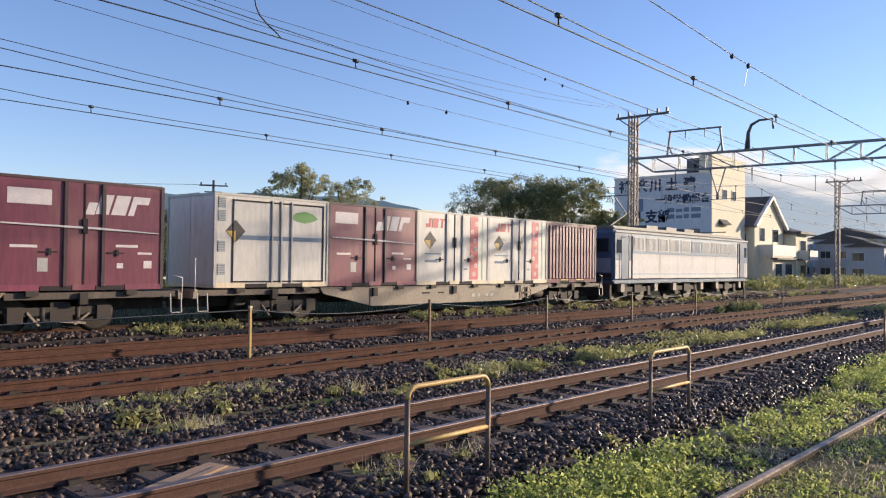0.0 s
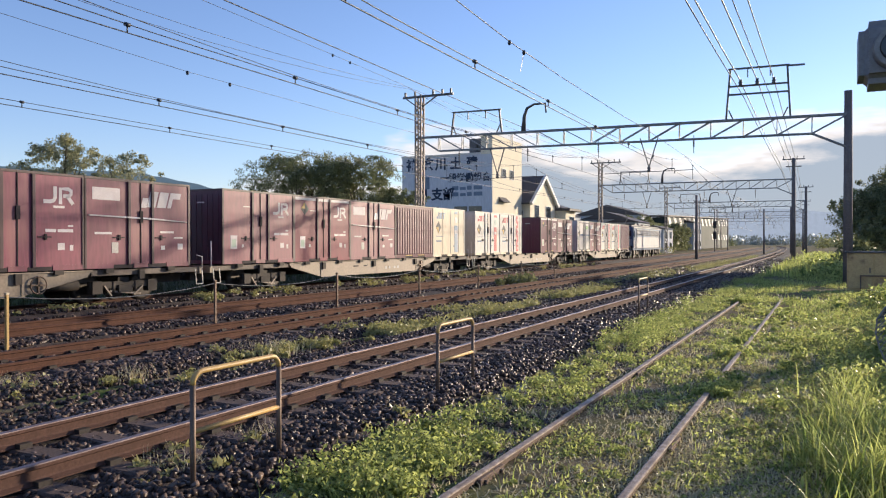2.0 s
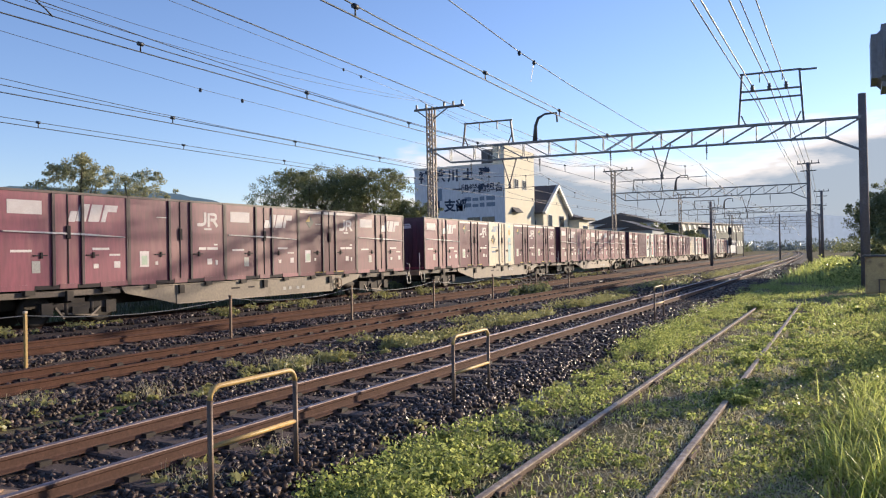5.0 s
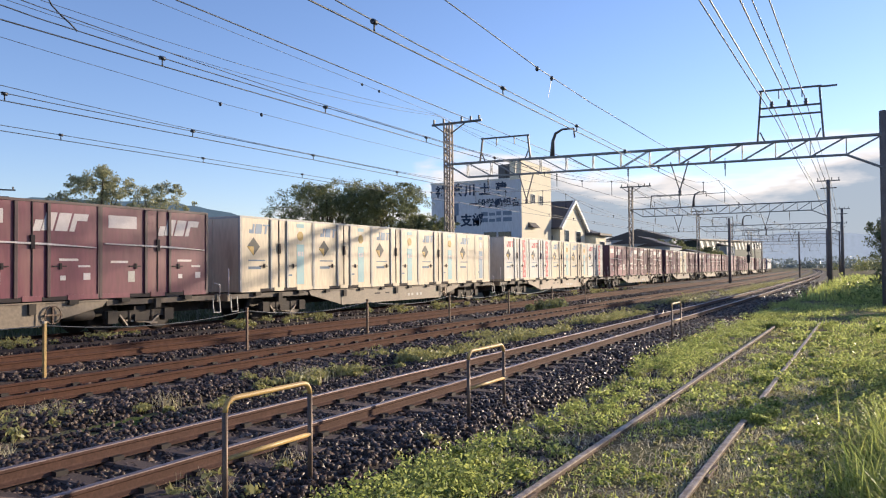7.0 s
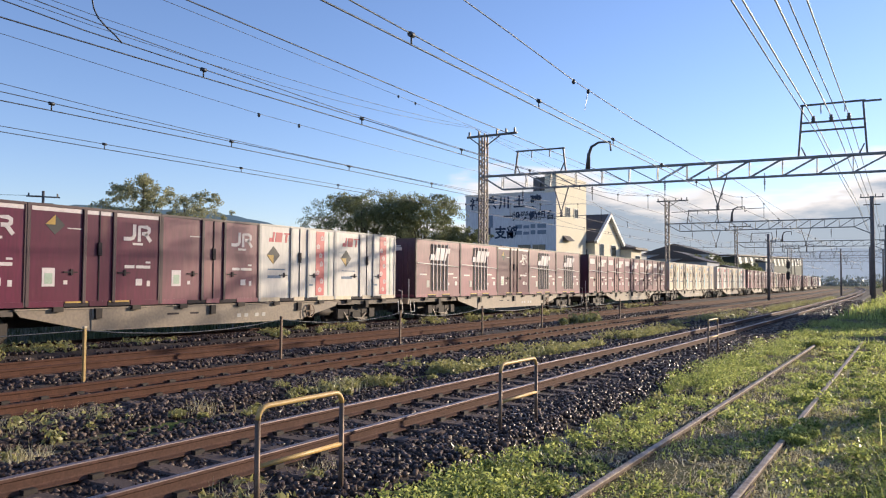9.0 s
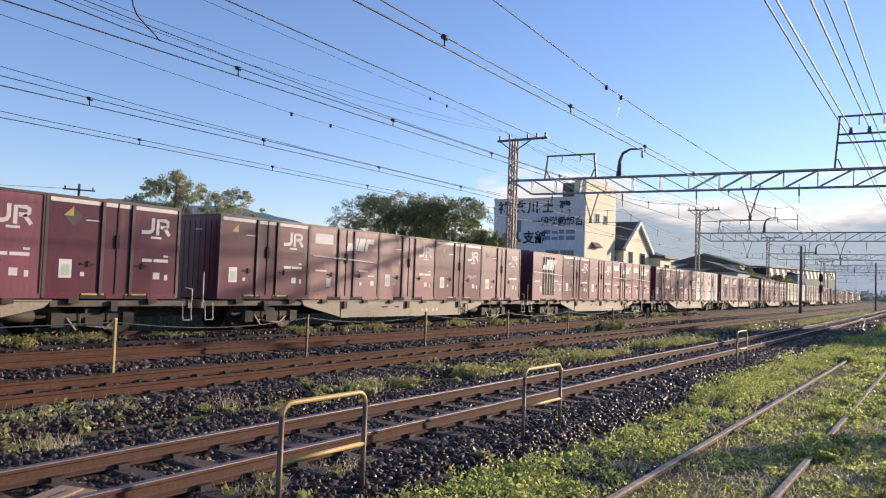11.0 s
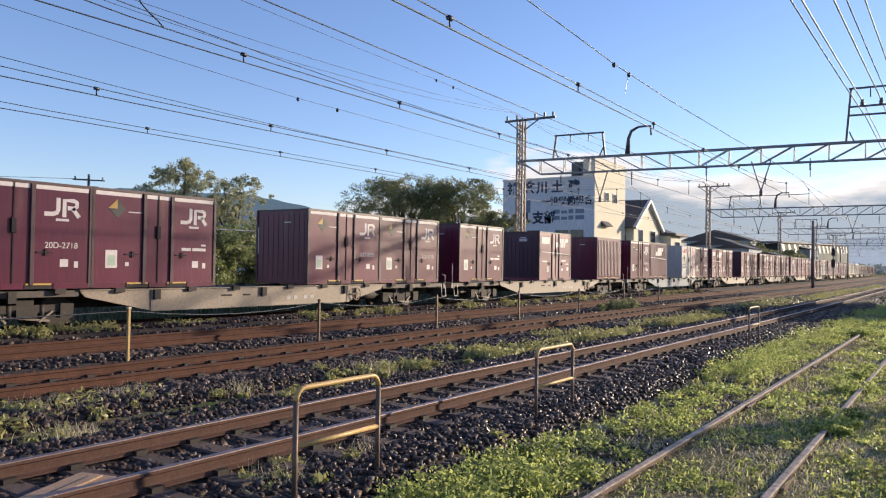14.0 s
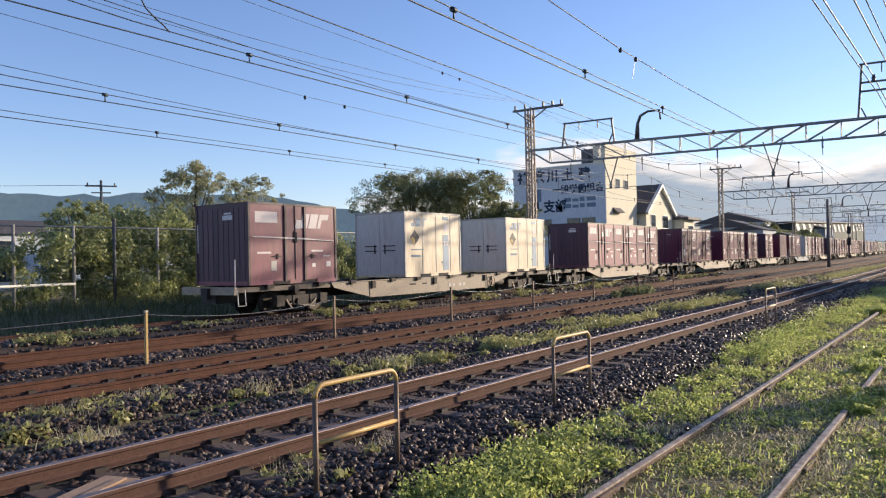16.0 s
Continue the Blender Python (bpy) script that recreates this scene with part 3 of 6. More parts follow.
    for cx, cy, r, n in [(-9.5, 5.2, 0.45, 320), (-9.6, 6.4, 0.35, 240), (-9.5, 4.0, 0.4, 260), (-8.9, 7.8, 0.3, 130), (-8.0, 4.6, 0.35, 140), (-4.9, 4.7, 0.3, 160), (-4.9, 5.8, 0.25, 110), (-9.0, 10.8, 0.6, 320)]:
        a = rng.normal(size=(n, 2)) * r * 0.5
        roots += [(cx + dx, cy + dy, -0.3) for dx, dy in a]
    v, f = blades(rng, roots, 0.26, 0.7, 0.006)
    fill_mesh("dry_grass", v, f, M["leaf_dry"], "tufts of dry yellowed grass among the stones", "grass")
    # tall bright grass at the edge
    roots = []
    for cx, cy, r, n in [(0.25, 6.4, 0.3, 330), (0.1, 5.1, 0.22, 170), (0.45, 7.7, 0.3, 300), (0.2, 4.1, 0.2, 120), (0.75, 5.5, 0.3, 260), (0.45, 4.7, 0.2, 160), (0.38, 6.6, 0.12, 120), (0.42, 7.0, 0.1, 90), (0.1, 8.9, 0.25, 90), (-2.0, 3.4, 0.22, 90), (-1.7, 3.0, 0.2, 90), (0.6, 3.2, 0.3, 100), (0.3, 8.2, 0.3, 320), (-0.05, 7.1, 0.22, 200), (0.2, 9.8, 0.25, 160), (0.7, 6.6, 0.25, 240)]:
        a = rng.normal(size=(n, 2)) * r * 0.6
        roots += [(cx + dx, cy + dy, -0.19) for dx, dy in a]
    v, f = blades(rng, roots, 0.55, 1.3, 0.0085, 4)
    fill_mesh("tall_grass", v, f, M["blade"], "tall arching bright green grass clumps", "grass")
    n = 9000
    xy = np.stack([rng.uniform(-3.8, 3.5, n), 20 + 28 * rng.random(n)], 1)
    xy = xy[[noise.noise(Vector((x * 0.4, y * 0.2, 9.0))) > -0.05 and not (-2.9 < x < -0.9 and y < 26) for x, y in xy]]
    v, f = blades(rng, np.c_[xy, np.full(len(xy), -0.19)], 0.26, 0.9, 0.012)
    fill_mesh("meadow_grass", v, f, M["blade"], "long green grass growing over the siding's end", "grass")
    n = 9000
    xy = np.stack([rng.uniform(-3.4, 14, n), 46 + 90 * rng.random(n) ** 1.5], 1)
    v, f = blades(rng, np.c_[xy, np.full(n, -0.19)], 0.7, 0.8, 0.035)
    fill_mesh("meadow_grass", v, f, M["blade"], "long green grass on the far verge", "grass")
    n = 5500
    xy = np.stack([rng.uniform(-3.7, 3.0, n), 2.0 + 20 * rng.random(n) ** 1.4], 1)
    xy = xy[[noise.noise(Vector((x * 0.8, y * 0.5, 4.0))) > -0.1 for x, y in xy]]
    v, f = blades(rng, np.c_[xy, np.full(len(xy), -0.19)], 0.16, 1.2, 0.007, 2)
    fill_mesh("short_grass", v, f, M["blade"], "short green grass round the sunken rails", "grass")
    n = 42000
    xy = np.stack([np.where(rng.random(n) < 0.45, rng.normal(-0.9, 0.45, n), rng.uniform(-3.4, 1.6, n)), 2.0 + 17 * rng.random(n) ** 1.3], 1)
    v, f = blades(rng, np.c_[xy, np.full(n, -0.182)], 0.085, 2.3, 0.0065, 2)
    fill_mesh("straw", v, f, M["leaf_dry"], "dead straw lying between the weeds", "grass")
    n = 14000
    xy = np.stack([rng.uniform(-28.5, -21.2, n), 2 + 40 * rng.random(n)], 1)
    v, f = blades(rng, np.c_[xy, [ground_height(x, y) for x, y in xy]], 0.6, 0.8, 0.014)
    fill_mesh("meadow_grass", v, f, M["shade_grass"], "unmown grass behind the far track, shade painted into its dark colour", "grass")


def tree(name, label, x, y, z, height, spread, crowns, leaf, per, size, seed, trunk=0.22):
    """A tapered trunk, limbs, and a crown of many small leaves in uneven tufts."""
    rng = np.random.default_rng(seed)
    base = thing(name, label, "tree", "trees", at=pose(x, y, z))
    part("trunk", tube([(0, 0, -0.3), (0.05, 0.02, height * 0.2), (0.12, -0.05, height * 0.42), (0.1, 0.05, height * 0.62)], [trunk, trunk * 0.8, trunk * 0.55, trunk * 0.2]), M["bark"], base)
    cs, rs = [], []
    lobes = [(rng.uniform(0, 2 * np.pi), rng.uniform(-0.2, 1.15), rng.uniform(0.5, 1.0)) for _ in range(max(16, int(crowns / 2.6)))]
    for i in range(int(crowns * 3.6)):
        a, e, k = lobes[rng.integers(len(lobes))] if rng.random() < 0.62 else (rng.uniform(0, 2 * np.pi), rng.uniform(-0.2, 1.1), rng.uniform(0.2, 0.95))
        a, e, k = a + rng.normal() * 0.24, e + rng.normal() * 0.15, k + rng.normal() * 0.1
        c = np.array([math.cos(a) * spread * k * math.cos(e * 0.9), math.sin(a) * spread * k * math.cos(e * 0.9), height * (0.5 + 0.42 * math.sin(e) * k ** 0.3)])
        c[:2] *= 1.0 + 0.12 * math.sin(3.1 * a + seed)
        r = spread * rng.uniform(0.06, 0.15)
        cs.append(c)
        rs.append((r, r, r * 0.8))
        if i % 16 == 0:
            part("limb", tube([(0.05, 0, height * 0.25), tuple(c * 0.5 + np.array([0, 0, height * 0.16])), tuple(c)], [trunk * 0.4, trunk * 0.22, 0.02], 5), M["bark"], base)
    v, f = leaf_cloud(rng, cs, rs, int(per * 0.62), size * 0.5, 0.9)
    fill_mesh("crown", v, f, M[leaf], "", "", base)
    return base


def plants():
    # the overgrown fence line behind the far track, and the trees that rise over it
    tree("roadside_tree", "pale olive tree rising over the overgrown fence", -39.8, 29.6, 0, 8.5, 3.1, 75, "leaf_pale", 120, 0.14, 5)
    tree("roadside_tree", "pale olive tree rising over the overgrown fence", -36.4, 31.0, 0, 7.6, 2.5, 55, "leaf_pale", 110, 0.14, 6)
    tree("roadside_tree", "small olive tree crowding the fence", -36.0, 20.5, 0, 5.3, 2.2, 60, "leaf_hedge", 120, 0.12, 16)
    tree("roadside_tree", "small olive tree crowding the fence", -34.5, 23.5, 0, 4.6, 2.4, 60, "leaf_hedge", 150, 0.13, 17)
    tree("broad_tree", "broad dark evergreen tree behind the line", -43.0, 56, 0, 10.7, 5.4, 130, "leaf_dark", 150, 0.17, 7, 0.35)
    tree("broad_tree", "broad dark evergreen tree behind the line", -37.0, 57, 0, 10.4, 4.4, 110, "leaf_dark", 150, 0.17, 8, 0.3)
    tree("broad_tree", "broad dark evergreen tree behind the line", -33.6, 58, 0, 6.9, 3.2, 70, "leaf_dark", 130, 0.17, 9, 0.25)
    tree("roadside_tree", "dark bushy tree leaning over the grass verge", 3.4, 58, -0.3, 6.0, 3.6, 110, "leaf_dark", 160, 0.16, 10)
    tree("roadside_tree", "dark bushy tree leaning over the grass verge", 6.4, 52, -0.3, 6.4, 3.6, 90, "leaf_dark", 150, 0.16, 12)
    tree("roadside_tree", "dark bushy tree leaning over the grass verge", 5.2, 60, -0.3, 7.6, 4.0, 110, "leaf_dark", 160, 0.16, 41)
    rng = np.random.default_rng(21)
    def hedge(name, label, spots, leaf, per, size):
        cs = [(x, y, z + r * 0.6) for x, y, z, r in spots]
        rs = [(r, r, r * 0.9) for x, y, z, r in spots]
        v, f = leaf_cloud(rng, cs, rs, per, size)
        fill_mesh(name, v, f, M[leaf], label, "bush")
    spots = []
    for i in range(560):
        y = rng.uniform(16.4, 50)
        spots.append((-29.5 + rng.normal() * 0.5, y, rng.uniform(0.0, 2.9), rng.uniform(0.3, 0.75)))
    for i in range(110):
        y = rng.uniform(15.0, 44)
        spots.append((-28.3 + rng.normal() * 0.4, y, rng.uniform(-0.1, 1.7), rng.uniform(0.25, 0.5)))
    for i in range(30):
        y = rng.uniform(17, 22)
        spots.append((-30.5 + rng.normal() * 0.5, y, rng.uniform(2.3, 3.6), rng.uniform(0.4, 0.8)))
    for i in range(60):
        y = rng.uniform(12.5, 17.5)
        spots.append((-29.3 + rng.normal() * 0.5, y, rng.uniform(-0.1, 1.2 + 0.28 * (y - 10)), rng.uniform(0.25, 0.6)))
    for i in range(90):
        spots.append((-27.9 + rng.normal() * 0.3, rng.uniform(14, 40), rng.uniform(-0.1, 2.4), rng.uniform(0.3, 0.6)))
    hedge("overgrown_hedge", "tangled creepers and bushes over a wire fence", spots, "leaf_hedge", 200, 0.08)
    spots = [(-24 + rng.normal() * 1.2, rng.uniform(34, 120), 0, rng.uniform(0.4, 0.9)) for i in range(120)]
    hedge("lineside_bushes", "low green bushes behind the far track", spots, "leaf_olive", 90, 0.14)
    spots = [(1.0 + rng.normal() * 1.6, rng.uniform(42, 75), -0.3, rng.uniform(0.4, 1.0)) for i in range(70)]
    hedge("verge_bushes", "yellow-green shrubs on the grass verge", spots, "leaf_green", 120, 0.11)
    spots = [(5.0 + rng.normal() * 1.7, 55 + rng.normal() * 2, rng.uniform(-0.3, 3.4), rng.uniform(0.6, 1.2)) for i in range(70)]
    hedge("verge_bushes", "dark undergrowth below the trees on the verge", spots, "leaf_dark", 170, 0.15)
    # stands out of view, added to cast the band of shade over the siding
    tree("roadside_shrub", "unseen slim leafy shrub beyond the boundary fence, added to cast shade", 2.35, 16.6, -0.2, 3.1, 0.62, 40, "leaf_green", 120, 0.06, 51, 0.05)
    spots = [(-12.7 + rng.normal() * 0.3, 33 + rng.normal() * 0.9, -0.25, rng.uniform(0.25, 0.45)) for i in range(12)]
    hedge("lineside_bushes", "small dark bush between two tracks", spots, "leaf_dark", 120, 0.08)
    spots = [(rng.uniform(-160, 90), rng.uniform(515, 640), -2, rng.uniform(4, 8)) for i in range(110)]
    hedge("far_woods", "pale far trees closing the view along the line, haze painted into the leaves", spots, "haze_leaf", 120, 1.1)
    spots = [(-28.6 + rng.normal() * 0.9, rng.uniform(134, 176), rng.uniform(-0.2, 4.2), rng.uniform(0.7, 1.5)) for i in range(90)]
    hedge("lineside_bushes", "dark ivy and bushes overgrowing the houses by the line", spots, "leaf_dark", 110, 0.22)
    tree("roadside_tree", "dark tree beside the covered stair", -33.5, 148, 0, 7.5, 4.2, 70, "leaf_dark", 110, 0.3, 31)
    tree("roadside_tree", "dark tree beside the covered stair", -29.5, 158, 0, 6.2, 3.4, 60, "leaf_dark", 110, 0.3, 32)
    spots = [(rng.uniform(-60, 60), rng.uniform(260, 420), -1, rng.uniform(2, 5)) for i in range(90)] + [(rng.uniform(5, 40), rng.uniform(110, 240), -1, rng.uniform(1.5, 3.5)) for i in range(50)]
    hedge("far_woods", "hazy dark trees along the horizon", [q for q in spots if not -24 < q[0] + 0.0001 * q[1] ** 2 < 1], "leaf_dark", 110, 0.55)
    spots = [(1.35 + rng.normal() * 0.25, rng.uniform(8.4, 12.5), rng.uniform(-0.2, 0.0), rng.uniform(0.15, 0.26)) for i in range(16)] + [(1.9 + rng.normal() * 0.5, rng.uniform(12, 31), -0.25, rng.uniform(0.3, 0.6)) for i in range(60)]
    spots += [(1.5 + rng.normal() * 0.3, rng.uniform(12.2, 17.5), rng.uniform(-0.2, 0.1), rng.uniform(0.18, 0.32)) for i in range(26)]
    hedge("verge_bushes", "leafy green bushes along the boundary", spots, "leaf_green", 120, 0.07)

# ---- lineside: gantries, wires, posts ----
def lattice(height, w, mat_items):
    """A square lattice mast."""
    out = []
    h = w / 2
    for sx in (-1, 1):
        for sy in (-1, 1):
            out.append((sx * h - 0.045, sx * h + 0.045, sy * h - 0.045, sy * h + 0.045, -0.4, height))
    z, flip = 0.0, 1
    while z < height - 0.4:
        for s in (-1, 1):
            out.append(((-h * flip, s * h, z), (h * flip, s * h, z + 0.36), 0.05, 0.05))
            out.append(((s * h, -h * flip, z), (s * h, h * flip, z + 0.36), 0.05, 0.05))
        z, flip = z + 0.36, -flip
    return soup(out + mat_items)


def gantry(y, right, label, near):
    left = -21.5
    g = thing("overhead_line_gantry", label, "gantry", "gantries along the line", at=on_line(0, y))
    part("lattice_mast", lattice(10.4, 0.36, []), M["mast"], g, at=pose(left, 0, 0))
    part("mast_crossarm", soup([(left - 1.1, left + 2.2, -0.06, 0.06, 10.25, 10.37), ((left, 0, 9.6), (left + 1.1, 0, 10.25), 0.06, 0.06), ((left, 0, 9.6), (left - 0.9, 0, 10.25), 0.06, 0.06)]
                                + [(left + dx - 0.05, left + dx + 0.05, -0.05, 0.05, 10.37, 10.62) for dx in (-0.95, -0.3, 0.9, 1.5, 2.05)]), M["darksteel"], g)
    part("pole", tube([(right, 0, -0.4), (right, 0, 8.68 if near else 9.9)], [0.21, 0.17], 14), M["pole"], g, "weathered round concrete pole")
    zt, zb = 7.88, 7.05
    chords = []
    for yy in (-0.12, 0.12):
        chords += [((left, yy, zt), (right, yy, zt), 0.07, 0.1), ((left + 1.3, yy, zb), (right - 1.5, yy, zb), 0.06, 0.08)]
    dip = pose(left, 0, zt) @ pose(0, 0, 0, 0, 0.7 if near else 0.0, 0) @ pose(-left, 0, -zt)
    for ob in each("beam_chord", chords, M["steel"], g):
        ob.matrix_basis = dip
    n = 13
    web = []
    xa, xb = left + 1.3, right - 1.5
    for yy in (-0.12, 0.12):
        for i in range(n):
            a, b = xa + (xb - xa) * i / n, xa + (xb - xa) * (i + 1) / n
            web.append(((a, yy, zb), (a, yy, zt), 0.035, 0.035))
            web.append(((a, yy, zt), (b, yy, zb), 0.042, 0.042) if i < n // 2 else ((a, yy, zb), (b, yy, zt), 0.042, 0.042))
        web += [((left, yy, zt - 0.05), (xa, yy, zb), 0.06, 0.06), ((xb, yy, zb), (right, yy, 6.35), 0.08, 0.08), ((xb, yy, zb), (right, yy, zt), 0.05, 0.05), ((xb, yy, zb), (xb, yy, zt), 0.05, 0.05)]
    for i in range(n + 1):
        a = xa + (xb - xa) * i / n
        web.append(((a, -0.12, zb), (a, 0.12, zt), 0.035, 0.035))
    part("beam_lattice", soup(web), M["steel"], g, at=dip)
    # frames and horns standing on the beam
    def frame_on(x0, x1, h, rails):
        items = [((x0 - 0.12, 0, zt), (x0 + 0.05, 0, zt + h), 0.09, 0.09), ((x0 + 0.22, 0, zt), (x0 + 0.0, 0, zt + 0.5), 0.06, 0.06),
                 ((x1 + 0.12, 0, zt), (x1 - 0.05, 0, zt + h), 0.09, 0.09), ((x1 - 0.22, 0, zt), (x1, 0, zt + 0.5), 0.06, 0.06)]
        items += [((x0 - 0.05, 0, zt + h * k), (x1 + 0.05, 0, zt + h * k), 0.09, 0.08) for k in rails]
        items += [((x0 + (x1 - x0) * k, 0, zt + h - 0.45), (x0 + (x1 - x0) * k, 0, zt + h), 0.05, 0.05) for k in (0.32, 0.7)]
        part("wire_frame", soup(items), M["darksteel"], g, at=dip)
    frame_on(-19.3, -16.4, 1.35, (1.0,))
    part("feeder_horn", tube([(-15.0, 0, zt), (-14.95, 0, zt + 0.9), (-14.8, 0, zt + 1.3), (-14.4, 0, zt + 1.5), (-13.75, 0, zt + 1.5), (-13.7, 0, zt + 1.0)], [0.15, 0.1, 0.08, 0.06, 0.06, 0.05], 8), M["darksteel"], g, at=dip)
    if near:
        frame_on(-4.3, -1.65, 2.5, (1.0, 0.66, 0.5))
        part("frame_arm", soup([(-1.65, -0.95, -0.04, 0.04, zt + 2.42, zt + 2.5)]), M["darksteel"], g, at=dip)
        [part("feeder_insulator", tube([(x, 0, zt + 1.62), (x, 0, zt + 1.7), (x, 0, zt + 1.74), (x, 0, zt + 1.82), (x, 0, zt + 1.86), (x, 0, zt + 1.96)], [0.05, 0.11, 0.07, 0.11, 0.06, 0.08], 10), M["darksteel"], g, at=dip) for x in (-3.78, -3.02, -2.28)]
    else:
        part("pole_crossarm", soup([(right - 1.0, right + 1.0, -0.05, 0.05, 9.75, 9.85), (right - 0.7, right + 0.7, -0.05, 0.05, 9.05, 9.14)] + [(right + dx - 0.04, right + dx + 0.04, -0.04, 0.04, 9.85, 10.1) for dx in (-0.9, -0.3, 0.3, 0.9)]), M["darksteel"], g)
    # droppers that carry the contact wires
    for x in (-8.15, -16.55):
        for end in ((x - 0.45, 0, zb), (x + 0.45, 0, zb)):
            part("steady_arm", soup([(end, (x, 0, 5.55), 0.055, 0.055)]), M["darksteel"], g)
        part("arm_insulator", tube([(x, 0, 5.62), (x, 0, 5.5), (x, 0, 5.44), (x, 0, 5.38), (x, 0, 5.3)], [0.05, 0.1, 0.06, 0.1, 0.05], 8), M["darksteel"], g)
        part("registration_arm", soup([((x - 2.3, 0, 5.3), (x + 2.2, 0, 5.34), 0.03, 0.03)]), M["darksteel"], g)
    for key in "ABCD":
        x = TRACK_X[key]
        part("insulator", joined([tube([(x, 0, zb - 0.2 - k * 0.1), (x, 0, zb - 0.26 - k * 0.1)], 0.05, 8) for k in range(4)] + [tube([(x, 0, zb), (x, 0, zb - 0.9)], 0.02, 6)]), M["darksteel"], g)


SPANS = [-44, -2, 40, 82, 124, 166, 208, 250]


def wires():
    def sag_line(x, z_support, drop, step=6):
        pts = []
        for a, b in zip(SPANS, SPANS[1:]):
            for k in range(step):
                t = k / step
                y = a + (b - a) * t
                pts.append((bend(x, y), y, z_support - drop * 4 * t * (1 - t)))
        return pts
    def hung(key, aside, z, rise, flat):
        """A messenger wire: level over most of the span, rising to the supports."""
        pts = []
        for a, b in zip(SPANS, SPANS[1:]):
            for k in range(14):
                t = k / 14
                up = max(0.0, abs(2 * t - 1) - flat) / (1 - flat)
                pts.append((over(key, a + (b - a) * t) + aside, a + (b - a) * t, z + rise * up * up))
        return pts
    swing = {"A": (0.22, -0.36), "B": (0.15, -0.3), "C": (0.0, 0.0), "D": (0.05, -0.15)}
    def over(key, y):
        """The zigzag of the wires over a track: their x at y."""
        i = max(0, min(len(SPANS) - 2, int((y + 44) // 42)))
        t = (y - SPANS[i]) / 42
        a, b = swing[key] if i % 2 else swing[key][::-1]
        return bend(TRACK_X[key] + a + (b - a) * (1 - (1 - t) ** 1.6), y)
    for key, z, first, step in (("A", 4.98, 8.81, 4.5), ("B", 5.3, 9.36, 4.75), ("C", 5.05, 8.91, 4.8), ("D", 5.25, 13.02, 5.1)):
        w = thing("overhead_contact_line", "contact wire hung from a sagging messenger wire over a track", "overhead wire", "overhead wires")
        part("contact_wire", tube([(over(key, y), y, z) for y in range(-44, 250, 6)], 0.012, 6), M["wire"], w)
        part("messenger_wire", tube(hung(key, 0.0, z + 0.14, 0.85, 0.45), 0.01, 6), M["wire"], w)
        if key in "BC":
            part("auxiliary_wire", tube(hung(key, 0.05, z + 0.15, 0.7, 0.1), 0.008, 6), M["wire"], w)
        for a, b in zip(SPANS[1:4], SPANS[2:5]):
            k = first + (a + 2) - step * int((first + 2) / step)
            while k < b:
                top = z + 0.14 + 0.85 * (max(0.0, abs(2 * (k - a) / (b - a) - 1) - 0.45) / 0.55) ** 2
                part("dropper", joined([tube([(over(key, k), k, z), (over(key, k), k, top)], 0.014, 5), tube([(over(key, k), k - 0.05, top), (over(key, k), k + 0.05, top)], 0.04, 6)]), M["wire"], w)
                k += step
    for x, z, drop, r, mat in ((-22.2, 10.85, 1.15, 0.01, "wire"), (-22.4, 10.98, 0.83, 0.01, "wire"),
                               (-3.6, 8.75, 0.25, 0.02, "wire"), (-2.42, 8.75, 0.25, 0.018, "wire"),
                               (-3.78, 9.6, 0.25, 0.028, "brightwire"), (-3.02, 9.6, 0.25, 0.028, "brightwire"), (-2.28, 9.6, 0.25, 0.024, "brightwire")):
        tagged(part("feeder_cable", tube(sag_line(x, z, drop, 10), r, 6), M[mat]), "long sagging feeder cable strung between the gantries", "cable", "feeder cables")
    # cables that climb towards the near end of the line
    for x, r, run in ((-19.75, 0.024, ((-44, 12.2), (-2, 10.98), (18, 10.63), (28.4, 10.44), (34.3, 10.34), (40, 10.27), (61, 10.0), (82, 10.27), (103, 10.0), (124, 10.27), (166, 10.27), (208, 10.27))),
                      (-21.3, 0.01, ((-44, 12.4), (-2, 11.45), (18, 11.02), (30.6, 10.74), (40, 10.5), (61, 10.3), (82, 10.5), (124, 10.5), (166, 10.5))),
                      (-20.3, 0.009, ((-30, 9.9), (-10, 8.95), (9.4, 8.15), (14.3, 7.95), (20.2, 7.75), (29, 7.7), (40, 7.75), (82, 7.7))),
                      (-8.35, 0.014, ((-44, 10.5), (-2, 8.55), (10, 8.08), (16.5, 7.8), (21, 7.57), (26, 7.48), (35.5, 7.48), (40, 7.55), (61, 7.4), (82, 7.55)))):
        tagged(part("feeder_cable", tube([(bend(x, y), y, z) for y, z in run], r, 6), M["wire"]), "long dark cable strung between the gantries", "cable", "feeder cables")
    tagged(part("feeder_cable", tube([(-10.79, 7.67, 5.46), (-10.8, 7.56, 5.55), (-10.8, 7.41, 5.63), (-10.8, 7.24, 5.75), (-10.8, 7.16, 5.88), (-10.8, 7.1, 6.15), (-10.8, 7.08, 6.6), (-10.8, 7.05, 7.4)], 0.012, 6), M["wire"]), "curved jumper cable linking two overhead wires", "cable")
    # small clamps on the two thin cables, and the pale strip that hangs from one
    for x, y, z in ((-8.4, 20.96, 7.53), (-8.4, 22.15, 7.5), (-20.35, 20.2, 7.7), (-20.35, 22.35, 7.68), (-21.4, 30.6, 10.7), (-21.4, 32.1, 10.66)):
        tagged(part("cable_clamp", tube([(x, y, z + 0.08), (x, y, z), (x, y, z - 0.06)], [0.04, 0.06, 0.03], 8), M["wire"]), "small dark clamp on an overhead cable", "clamp", "cable clamps")
